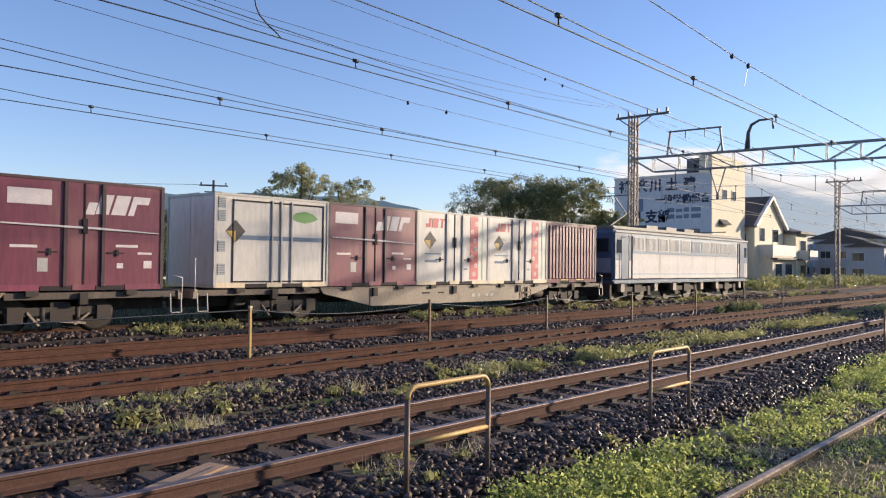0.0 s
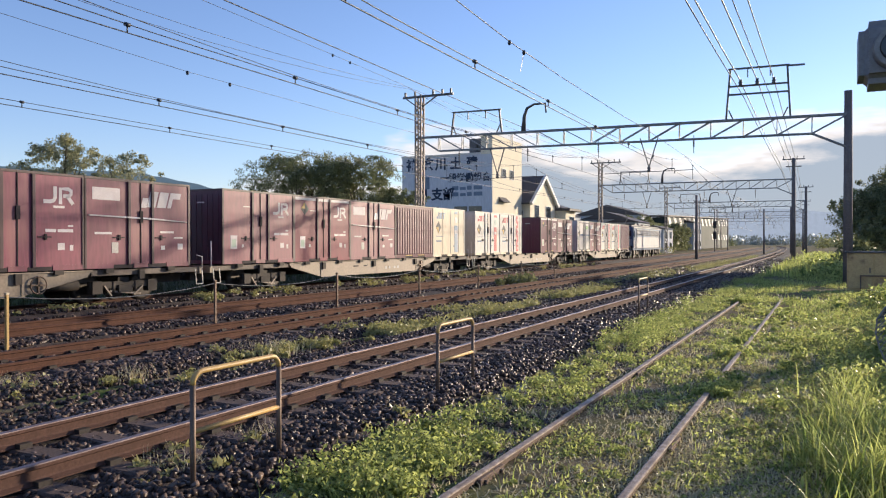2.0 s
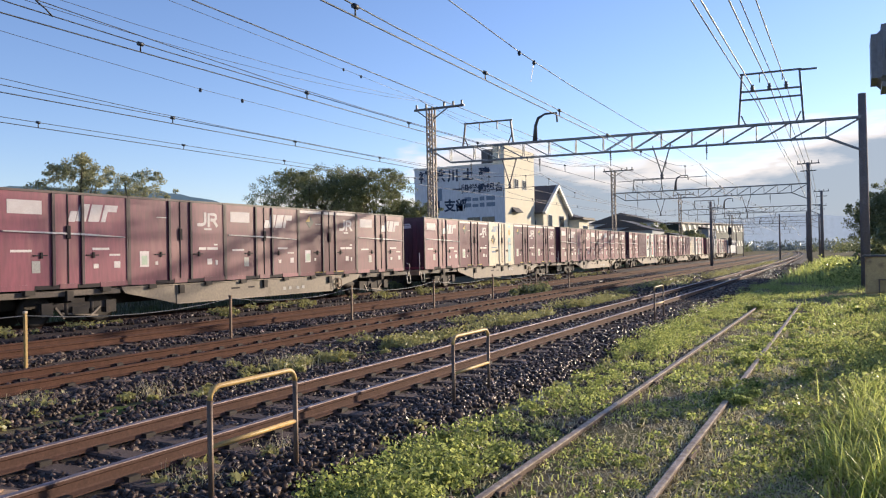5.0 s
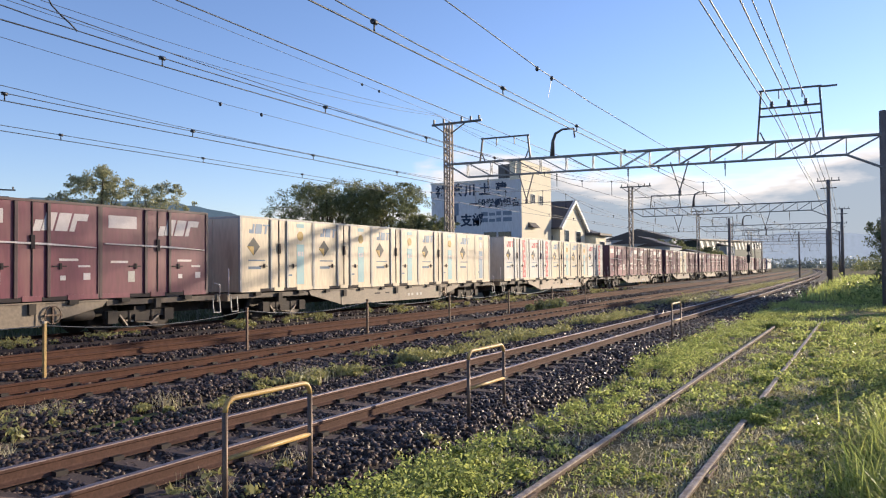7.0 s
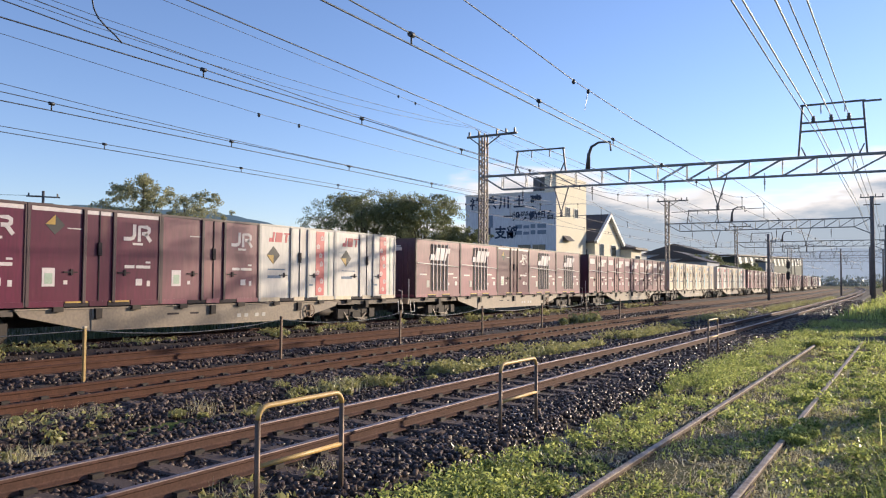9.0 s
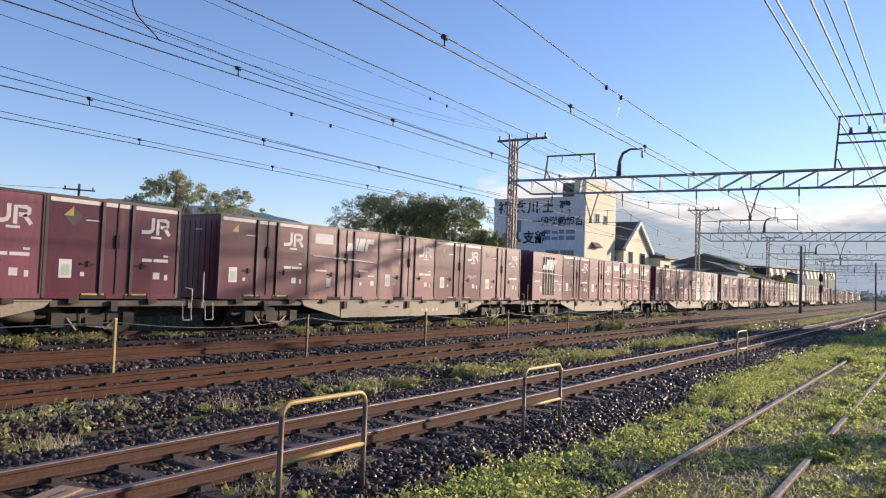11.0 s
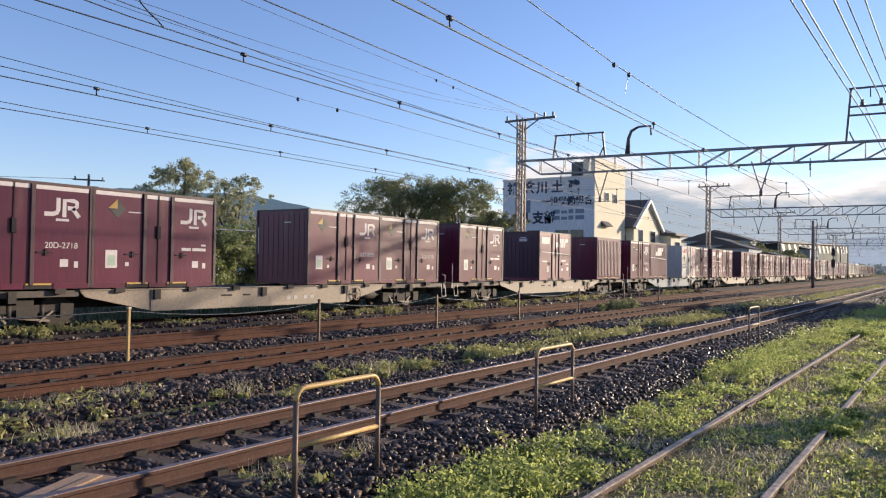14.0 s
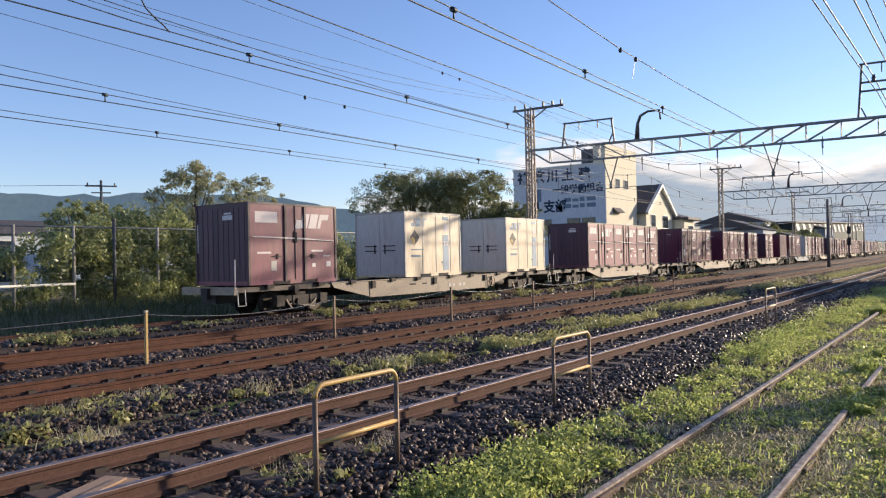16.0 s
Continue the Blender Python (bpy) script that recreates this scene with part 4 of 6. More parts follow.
    tagged(part("hanging_strip", soup([((-8.42, 22.15, 7.46), (-8.46, 22.0, 6.9), 0.012, 0.025)]), M["brightwire"]), "pale thin strip hanging from a cable clamp", "strip")


def hoop(y0, y1, top, x=-4.37):
    h = thing("guard_hoop", "yellow-topped bent pipe guard hoop standing in the ballast", "guard rail", "guard hoops", at=pose(x, (y0 + y1) / 2, 0))
    w = (y1 - y0) / 2
    r = 0.1
    arc = [(0, -w + r - r * math.cos(a), top - r + r * math.sin(a)) for a in (0, 0.4, 0.8, 1.2, 1.57)]
    part("top_bar", tube(arc + [(0, -p[1], p[2]) for p in reversed(arc)], 0.022, 10), M["yellow"], h, "yellow paint worn to rust")
    part("middle_bar", tube([(0, -w, top - 0.46), (0, w, top - 0.46)], 0.02, 10), M["yellow"], h)
    for s in (-1, 1):
        part("leg", tube([(0, s * w, -0.45), (0, s * w, top - r)], 0.0225, 10), M["hoopleg"], h)


def lineside():
    for i, y in enumerate((40, 82, 124, 166, 208)):
        gantry(y, 0.9 if i == 0 else (-2.5 if i == 1 else -1.6), "lattice beam gantry on a lattice mast and a round pole" if i == 0 else "lattice beam gantry standing further along the line", i == 0)
    wires()
    hoop(4.38, 5.41, 0.675)
    hoop(8.5, 9.55, 0.64)
    hoop(20.6, 21.7, 0.7, -4.55)
    # short posts strung with a wire between two tracks
    ys = [8.58, 13.72, 18.76, 23.88, 29.06, 34.1, 39.1]
    for i, y in enumerate(ys):
        p = thing("marker_post", "thin rusty post with a pale yellow face carrying a low wire", "post", "posts between the tracks", at=on_line(-12.95, y))
        part("shaft", rounded([(-0.028, 0.028, -0.026, 0.026, -0.4, 0.76)], 0.006), M["yellow"] if i < 1 else M["hoopleg"], p)
        part("cap", rounded([(-0.034, 0.034, -0.032, 0.032, 0.76, 0.8)], 0.006), M["cream"] if i < 1 else M["hoopleg"], p)
    pts = []
    for a, b in zip(ys, ys[1:]):
        pts += [(bend(-12.95, a + (b - a) * k / 6), a + (b - a) * k / 6, 0.72 - 0.16 * 4 * (k / 6) * (1 - k / 6)) for k in range(6)]
    pts = [(-12.95, -8, 0.7), (-12.95, 0, 0.58)] + pts
    tagged(part("low_cable", tube(pts, 0.012, 6), M["wire"]), "low sagging cable strung along short posts", "cable")
    # single poles further on
    for x, y, h, r in ((-12.9, 92, 7.1, 0.17), (-8.0, 140, 7.3, 0.15), (-16.6, 175, 7, 0.12), (-4.0, 150, 8, 0.15), (2.6, 86, 8.5, 0.14), (-22.5, 232, 8, 0.15)):
        p = thing("signal_pole", "plain dark round pole beside the rails", "pole", "poles beside the line", at=on_line(x, y))
        part("shaft", tube([(0, 0, -0.4), (0, 0, h)], [r, r * 0.8], 10), M["pole"], p)
        part("cap", tube([(0, 0, h), (0, 0, h + 0.06)], r * 0.85, 10), M["darksteel"], p)
    s = thing("railway_signal", "black two-headed colour light signal on a slim mast", "signal", at=on_line(-16.9, 150))
    part("mast", tube([(0, 0, -0.4), (0, 0, 8.0)], 0.09, 8), M["darksteel"], s)
    for z in (4.3, 2.3):
        hd = part("signal_head", rounded([(-0.3, 0.3, -0.15, 0.1, z, z + 1.5)], 0.12, 2), M["blackmark"], s)
        for k in range(3):
            part("lamp_hood", tube([(0, -0.15, z + 0.35 + k * 0.4), (0, -0.4, z + 0.33 + k * 0.4)], 0.11, 10), M["slot"], hd)
    # cabinet on the verge, and the device on its post
    c = thing("relay_cabinet", "rusty ochre steel cabinet standing in the grass", "cabinet", at=pose(1.5, 33.9, 0))
    part("housing", rounded([(-0.9, 0.9, -0.35, 0.35, -0.3, 1.27)], 0.02), M["cabinet"], c)
    part("lid", rounded([(-0.97, 0.97, -0.42, 0.42, 1.27, 1.34)], 0.015), M["darksteel"], c, "dark overhanging lid")
    for x0, x1 in ((-0.86, -0.03), (0.03, 0.86)):
        d = part("door", rounded([(x0, x1, -0.38, -0.34, -0.1, 1.2)], 0.012), M["cabinet"], c)
        part("handle", soup([(x1 - 0.12, x1 - 0.08, -0.41, -0.38, 0.5, 0.7)]), M["darksteel"], d)
    part("guard_rail", soup([((-0.45, -0.5, -0.3), (-0.45, -0.5, 0.42), 0.05, 0.05), ((0.75, -0.5, -0.3), (0.75, -0.5, 0.42), 0.05, 0.05), ((-0.45, -0.5, 0.4), (0.75, -0.5, 0.4), 0.05, 0.05)]), M["hoopleg"], c)
    d = thing("obstacle_detector", "grey hooded lamp housing with a round dark lens on a post", "signal lamp", at=pose(1.05, 9.0, 0))
    part("post", tube([(0.1, 0.2, -0.4), (0.1, 0.2, 3.95)], 0.07, 12), M["steel"], d)
    hood = rounded([(-0.8, 0.3, -0.35, 0.3, 3.25, 3.87)], 0.09, 3)
    part("housing", hood, M["device"], d)
    part("lens_ring", tube([(-0.47, -0.33, 3.56), (-0.47, -0.46, 3.56)], [0.22, 0.2], 24), M["steel"], d)
    part("lens", tube([(-0.47, -0.46, 3.56), (-0.47, -0.475, 3.56)], [0.155, 0.14], 24), M["lens"], d)
    f = thing("wire_fence", "end of a chain-link fence on a weathered concrete post", "fence", at=pose(0.43, 7.4, 0))
    part("fence_post", rounded([(0.0, 0.07, -0.05, 0.05, -0.4, 1.0)], 0.015), M["concrete"], f)
    edge = [(0.02, 1.1), (-0.05, 0.98), (-0.06, 0.85), (-0.03, 0.72), (0.02, 0.6), (0.08, 0.5), (0.12, 0.36), (0.14, 0.2)]
    zig = []
    for (xa, za), (xb, zb) in zip(edge, edge[1:]):
        for k in (0.0, 0.33, 0.67):
            x, z = xa + (xb - xa) * k, za + (zb - za) * k
            zig += [(x, 0.5, z), (x + 0.07, 0.52, z + 0.035)]
    part("wire_mesh", tube(zig, 0.007, 5), M["steel"], f)
    part("mesh_edge_wire", tube([(x, 0.5, z) for x, z in edge], 0.008, 5), M["steel"], f)
    pl = thing("timber_offcut", "pale split plank lying between the rails", "plank", at=pose(-5.75, 3.3, -0.13, 0, 3, 24))
    part("board", rounded([(-0.17, 0.17, -0.42, 0.42, -0.03, 0.03)], 0.01), M["plank"], pl)
    part("splinter", rounded([(0.0, 0.08, -0.3, 0.36, 0.031, 0.05)], 0.006), M["plank"], pl)
    kerb = []
    for y in range(3, 40, 2):
        kerb.append((-3.62, -3.46, y + 0.02, y + 1.98, -0.4, -0.2))
    k = thing("trough_edging", "low concrete edging half buried beside the ballast", "edging")
    for it in kerb:
        part("edging_block", rounded([it], 0.02), M["concrete"], k)


# ---- buildings and the distance ----
def sign_text(body, x, z, size, y, parent, mat):
    cu = bpy.data.curves.new("sign", "FONT")
    cu.body, cu.size, cu.extrude, cu.offset, cu.align_x = body, size, 0.02, size * 0.034, "LEFT"
    cu.materials.append(mat)
    ob = new("lettering", cu)
    ob.parent = parent
    ob.matrix_basis = pose(x, y, z, 90, 0, 0)
    return ob


def office():
    b = thing("office_building", "four-storey office with a painted sign wall and a cream stair tower", "building", at=pose(0, 0, 0))
    Y = 95.0
    part("sign_wall", soup([(-54.5, -42.25, Y, Y + 11, -0.5, 13.7)]), M["wallshade"], b, "pale blue-grey painted sign wall")
    part("tower", soup([(-42.25, -40.55, Y + 0.02, Y + 11, -0.5, 16.3)]), M["wallyellow"], b, "sunlit cream stair tower")
    part("wall_strip", soup([(-42.25, -40.56, Y - 0.02, Y + 0.02, -0.5, 13.7)]), M["wallshade"], b)
    part("parapet", soup([(-54.6, -42.25, Y - 0.1, Y + 0.15, 13.7, 13.95)]), M["trimwhite"], b)
    part("roof_plant", soup([(-44.4, -42.3, Y + 1, Y + 4, 13.7, 16.0), (-43.9, -43.2, Y + 0.6, Y + 1, 14.0, 15.2)]), M["darksteel"], b, "dark plant housing on the roof")
    for z, yy in ((10.6, Y + 3.2), (10.6, Y + 6.2), (4.4, Y + 3.2), (4.4, Y + 6.2)):
        w = part("window", soup([(-40.56, -40.46, yy, yy + 1.5, z, z + 1.4)]), M["trimwhite"], b)
        each("pane", [(-40.47, -40.44, yy + 0.1, yy + 0.7, z + 0.1, z + 1.3), (-40.47, -40.44, yy + 0.8, yy + 1.4, z + 0.1, z + 1.3)], M["glass"], w)
    for x in (-50.5, -46.2, -44.0):
        w = part("window", soup([(x, x + 1.9, Y - 0.08, Y + 0.05, 5.5, 6.7)]), M["darksteel"], b)
        each("pane", [(x + 0.08, x + 0.9, Y - 0.1, Y - 0.07, 5.58, 6.62), (x + 0.98, x + 1.82, Y - 0.1, Y - 0.07, 5.58, 6.62)], M["glass"], w)
    part("awning", prism([(-40.55, 8.0), (-39.8, 7.3), (-40.55, 7.3)], Y + 2.2, Y + 4.8), M["roof"], b)
    for body, x, z, size in (("神", -53.8, 12.0, 1.75), ("奈", -51.2, 12.0, 1.75), ("川", -49.2, 12.0, 1.75), ("土", -46.9, 12.0, 1.75), ("建", -44.4, 12.0, 1.75),
                             ("一般労働組合", -48.4, 10.2, 1.27), ("支部", -49.8, 7.8, 1.8)):
        sign_text(body, x, z, size, Y - 0.03, b, M["navy"])
    bars = [(-51.0, -50.1, Y - 0.03, Y, 9.2, 10.9)]
    for z in (8.95, 8.1):
        bars += [(-46.6, -45.6, Y - 0.03, Y, z, z + 0.55), (-45.4, -44.5, Y - 0.03, Y, z, z + 0.4), (-44.3, -43.6, Y - 0.03, Y, z, z + 0.55), (-43.3, -42.0, Y - 0.03, Y, z, z + 0.55)]
    each("sign_bar", bars, M["greybar"], b)
    part("sign_patch", soup([(-51.9, -50.5, Y - 0.03, Y, 7.9, 9.2)]), M["navy"], b)


def houses():
    h = thing("house", "cream two-storey house with a dark gabled roof and balconies", "house", at=pose(0, 0, EYE) @ Matrix.Scale(1.42, 4) @ pose(0, 0, -EYE))
    x0, x1, ya, yb, yc = -33.5, -27.75, 75.0, 79.0, 83.0
    part("wall", soup([(x0, x1, ya, yc, -0.4, 6.1)]), M["wallyellow"], h)
    part("gable", prism([(ya, 6.1), (yc, 6.1), (yb, 8.75)], x0, x1, "x"), M["wallyellow"], h)
    part("roof_slope", prism([(ya - 0.45, 5.85), (yb, 8.95), (yb, 8.78), (ya - 0.45, 5.68)], x0 - 0.3, x1 + 0.1, "x"), M["roof"], h)
    part("roof_slope", prism([(yc + 0.45, 5.85), (yb, 8.95), (yb, 8.78), (yc + 0.45, 5.68)], x0 - 0.3, x1 + 0.1, "x"), M["roof"], h)
    part("bargeboard", prism([(ya - 0.5, 5.85), (yb, 9.0), (yc + 0.5, 5.85), (yc + 0.3, 5.6), (yb, 8.65), (ya - 0.3, 5.6)], x1 + 0.1, x1 + 0.4, "x"), M["trimwhite"], h)
    part("wing", soup([(-31.5, -26.6, 83.3, 87.0, -0.4, 5.3)]), M["wallyellow"], h)
    part("wing_roof", soup([(-31.8, -26.0, 83.0, 87.4, 5.3, 5.55)]), M["roof"], h)
    part("wing_balcony", soup([(-26.6, -25.5, 84.2, 87.0, 2.6, 2.75), (-25.6, -25.5, 84.2, 87.0, 2.75, 3.6), (-26.6, -25.5, 86.9, 87.0, 2.75, 3.6), (-26.6, -25.5, 84.2, 84.3, 2.75, 3.6)]), M["trimwhite"], h)
    part("porch_roof", soup([(x1 + 1.25, x1 + 1.9, 75.8, 83.2, 2.55, 2.72)]), M["roof"], h)
    part("roof_aerial", soup([(-29.0, -28.95, 84.9, 84.95, 5.5, 7.4), (-29.0, -28.96, 84.5, 85.4, 7.2, 7.24), (-29.0, -28.96, 84.6, 85.3, 6.9, 6.94)]), M["darksteel"], h)
    part("porch", soup([(x1, x1 + 1.3, 76.2, 82.4, -0.4, 2.9)]), M["wallyellow"], h)
    part("balcony", soup([(x1, x1 + 1.4, 76.0, 82.6, 2.9, 4.0)]), M["trimwhite"], h)
    for y0, y1, z0, z1, x in ((76.3, 77.6, 4.3, 5.7, x1), (79.8, 81.4, 4.3, 5.7, x1), (76.8, 78.6, 0.8, 2.2, x1 + 1.3), (79.6, 81.6, 0.3, 2.2, x1 + 1.3), (84.6, 86.4, 3.0, 4.7, -26.6), (84.6, 86.4, 0.4, 2.1, -26.6)):
        w = part("window", soup([(x - 0.02, x + 0.05, y0, y1, z0, z1)]), M["trimwhite"], h)
        ym = (y0 + y1) / 2
        each("pane", [(x + 0.04, x + 0.07, y0 + 0.07, ym - 0.03, z0 + 0.07, z1 - 0.07), (x + 0.04, x + 0.07, ym + 0.03, y1 - 0.07, z0 + 0.07, z1 - 0.07)], M["glass"], w)
    for xx, z in ((-32.2, 3.9), (-29.8, 3.9), (-32.2, 1.1), (-29.8, 1.1)):
        w = part("window", soup([(xx, xx + 1.3, ya - 0.05, ya + 0.02, z, z + 1.2)]), M["trimwhite"], h)
        each("pane", [(xx + 0.07, xx + 0.6, ya - 0.07, ya - 0.04, z + 0.07, z + 1.13), (xx + 0.7, xx + 1.23, ya - 0.07, ya - 0.04, z + 0.07, z + 1.13)], M["glass"], w)
    for x, y, w, d, ht in ((-46, 130, 9, 9, 6.5), (-37, 140, 9, 10, 6.0), (-30, 124, 5, 9, 5.0), (-42, 160, 14, 12, 7.5), (-26, 128, 3.5, 8, 4.0), (-60, 170, 14, 10, 9), (-34, 190, 10, 12, 6.5), (-80, 120, 12, 10, 6), (-95, 60, 10, 10, 5.5), (-88, 45, 10, 8, 5.0), (-100, 90, 12, 10, 6.5), (-64, 26, 8, 7, 4.2)):
        b = thing("far_house", "grey plain house with a dark roof in the distance", "house", "houses in the distance", at=pose(x, y, 0))
        part("wall", soup([(-w / 2, w / 2, 0, d, -0.5, ht)]), M["farwall"], b)
        part("roof", prism([(-w / 2 - 0.4, ht), (0, ht + w * 0.16), (w / 2 + 0.4, ht)], -0.4, d + 0.4), M["roof"], b)
        for k in range(int(w // 3)):
            wx = -w / 2 + 0.8 + k * 3
            for z in (ht * 0.12, ht * 0.58):
                ww = part("window", soup([(wx, wx + 1.7, -0.06, 0.02, z, z + 1.3)]), M["trimwhite"], b)
                each("pane", [(wx + 0.08, wx + 0.82, -0.09, -0.05, z + 0.08, z + 1.22), (wx + 0.88, wx + 1.62, -0.09, -0.05, z + 0.08, z + 1.22)], M["glass"], ww)
        for k in range(int(d // 4)):
            wy = 1.0 + k * 4
            for z in (ht * 0.12, ht * 0.58):
                ww = part("window", soup([(w / 2 - 0.02, w / 2 + 0.06, wy, wy + 1.7, z, z + 1.3)]), M["trimwhite"], b)
                part("pane", soup([(w / 2 + 0.05, w / 2 + 0.09, wy + 0.08, wy + 1.62, z + 0.08, z + 1.22)]), M["glass"], ww)
    # platform roof with pale slatted panels
    s = thing("platform_shelter", "long covered stair with pale slanting slats on its side", "shelter", at=pose(-31.2, 168, 0))
    part("wall", prism([(0, -0.4), (112, -0.4), (112, 9.6), (0, 7.2)], -3, 0, "x"), M["darkwall"], s)
    part("roof", prism([(-1, 7.3), (113, 9.8), (113, 10.1), (-1, 7.6)], -3.4, 0.5, "x"), M["roof"], s)
    for k in range(16):
        y = 3 + k * 6.8
        z = 5.2 + y * 0.021
        part("slat", prism([(y, z), (y + 2.9, z), (y + 0.4, z + 1.9), (y - 2.5, z + 1.9)], 0.0, 0.12, "x"), M["trimwhite"], s)
        if k > 9:
            part("slat", prism([(y, 2.6), (y + 2.9, 2.6), (y + 0.6, 4.3), (y - 2.3, 4.3)], 0.0, 0.12, "x"), M["trimwhite"], s)
    u = thing("utility_pole", "dark utility pole with crossarms among far trees", "pole", at=pose(-75.5, 45, 0))
    part("shaft", tube([(0, 0, -0.4), (0, 0, 10.6)], [0.18, 0.13], 8), M["darksteel"], u)
    part("crossarm", soup([((-0.8, -1.3, 10.0), (0.8, 1.3, 10.0), 0.12, 0.14), ((-0.5, -0.8, 9.3), (0.5, 0.8, 9.3), 0.1, 0.12), ((-0.7, -1.1, 10.0), (-0.7, -1.1, 10.35), 0.12, 0.12), ((0.7, 1.1, 10.0), (0.7, 1.1, 10.35), 0.12, 0.12)]), M["darksteel"], u)
    tagged(part("feeder_cable", tube([(-75.5 - 9 * k, 45 - 5 * k, 10.1 + 0.25 * k) for k in range(8)], 0.022, 5), M["wire"]), "thin wire running off a utility pole", "cable")


def fence():
    f = thing("mesh_fence", "tall grey mesh fence overgrown with creepers", "fence", at=pose(-29.0, 0, 0))
    ys = [9.0, 11.2, 13.4, 15.6, 19.2, 22.8, 26.4, 30, 33.6, 37.2, 40.8]
    for y in ys:
        part("fence_post", tube([(0.9, y, -0.3), (0.9, y, 3.2)], 0.06, 8), M["concrete"], f)
    part("top_rail", tube([(0.9, ys[0] - 4, 3.15), (0.9, ys[-1], 3.15)], 0.035, 6), M["steel"], f)
    part("mid_rail", tube([(0.98, ys[0] - 4, 1.0), (0.98, 15.6, 1.0)], 0.05, 6), M["trimwhite"], f)
    for a, b in zip([5.0] + ys, ys):
        items = []
        n = 9
        for k in range(1, n):
            yy = a + (b - a) * k / n
            items.append(((0.9, yy, 0.0), (0.9, yy, 3.15), 0.005, 0.005))
        for k in range(12):
            items.append(((0.9, a, 0.1 + k * 0.26), (0.9, b, 0.1 + k * 0.26), 0.005, 0.005))
        part("mesh_panel", soup(items), M["steel"], f)
    for y in (10.4, 17.2):
        p = thing("slim_pole", "slim dark pole in front of the mesh fence", "pole", at=pose(-28.0, y, 0))
        part("shaft", tube([(0, 0, -0.3), (0, 0, 4.4 if y < 12 else 3.4)], 0.07, 8), M["darksteel"], p)
        part("cap", tube([(0, 0, 4.4 if y < 12 else 3.4), (0, 0, 4.5 if y < 12 else 3.5)], 0.08, 8), M["darksteel"], p)
    w = thing("parked_shed", "pale blue shed wall behind the fence", "shed", at=pose(-37, 14.0, 0))
    part("wall", rounded([(-2, 2, -1.5, 1.5, -0.3, 2.6)], 0.04), M["locopale"], w)
    part("roof", soup([(-2.2, 2.2, -1.7, 1.7, 2.6, 2.72)]), M["steel"], w)


def distance():
    def ridge(name, mat, dist, heights, a0, a1, label):
        n = 120
        vs, fs = [], []
        for i in range(n + 1):
            a = radians(a0 + (a1 - a0) * i / n)
            h = heights(math.degrees(a))
            x, y = -math.sin(a) * dist, math.cos(a) * dist
            vs += [(x, y, -5), (x, y, h), (x * 1.25, y * 1.25, h * 1.05), (x * 1.3, y * 1.3, -5)]
        for i in range(n):
            for k in range(3):
                fs.append((i * 4 + k, i * 4 + k + 4, i * 4 + k + 5, i * 4 + k + 1))
        me = bpy.data.meshes.new(name)
        me.from_pydata(vs, [], fs)
        bm = bmesh.new()
        bm.from_mesh(me)
        bmesh.ops.recalc_face_normals(bm, faces=bm.faces)
        bm.to_mesh(me)
        bm.free()
        structure(name, me, mat, label, "hills")
    nz = lambda a, s, k: noise.noise(Vector((a * k, s, 0)))
    near = lambda a: 900 * (0.075 + 0.012 * nz(a, 1.0, 0.12) + 0.004 * nz(a, 2.0, 0.6) + 0.003 * nz(a, 3.0, 2.2) + 0.0014 * nz(a, 4.0, 7.0)) * max(0.0, min(1.0, (a - 26) / 22)) + 900 * 0.012
    far = lambda a: 2600 * (0.032 + 0.012 * nz(a, 5.0, 0.14) + 0.003 * nz(a, 6.0, 0.7)) + 10
    ridge("backdrop_hills", M["hill"], 900, near, 10, 100, "wooded hills behind the town, haze painted as a glow")
    ridge("backdrop_mountains", M["hillfar"], 2600, far, -60, 100, "blue mountains on the horizon, haze painted as a glow")
    # a bank of cloud low over the horizon
    m = bpy.data.materials.new("cloud_bank")
    m.use_nodes = True
    nt = m.node_tree
    n, l = nt.nodes, nt.links
    n.remove(n["Principled BSDF"])
    co = n.new("ShaderNodeTexCoord")
    mp = n.new("ShaderNodeMapping")
    mp.inputs["Scale"].default_value = (0.0012, 0.0012, 0.0052)
    l.new(co.outputs["Object"], mp.inputs[0])
    t = n.new("ShaderNodeTexNoise")
    t.inputs["Scale"].default_value, t.inputs["Detail"].default_value, t.inputs["Roughness"].default_value = 1.0, 8.0, 0.55
    l.new(mp.outputs[0], t.inputs["Vector"])
    sep = n.new("ShaderNodeSeparateXYZ")
    l.new(co.outputs["Object"], sep.inputs[0])
    hgt = n.new("ShaderNodeMapRange")
    hgt.inputs["From Min"].default_value, hgt.inputs["From Max"].default_value = 120, 720
    hgt.inputs["To Min"].default_value, hgt.inputs["To Max"].default_value = 0.42, -0.38
    l.new(sep.outputs[2], hgt.inputs[0])
    add = n.new("ShaderNodeMath")
    add.operation = "ADD"
    l.new(t.outputs["Fac"], add.inputs[0])
    west = n.new("ShaderNodeMapRange")
    west.inputs["From Min"].default_value, west.inputs["From Max"].default_value = -1750, -2900
    west.inputs["To Max"].default_value = -0.55
    l.new(sep.outputs[0], west.inputs[0])
    both = n.new("ShaderNodeMath")
    both.operation = "ADD"
    l.new(hgt.outputs[0], both.inputs[0])
    l.new(west.outputs[0], both.inputs[1])
    l.new(both.outputs[0], add.inputs[1])
    cut = n.new("ShaderNodeMapRange")
    cut.inputs["From Min"].default_value, cut.inputs["From Max"].default_value = 0.44, 0.56
    cut.inputs["To Max"].default_value = 0.95
    l.new(add.outputs[0], cut.inputs[0])
    tone = n.new("ShaderNodeMapRange")
    tone.inputs["From Min"].default_value, tone.inputs["From Max"].default_value = 0.52, 0.66
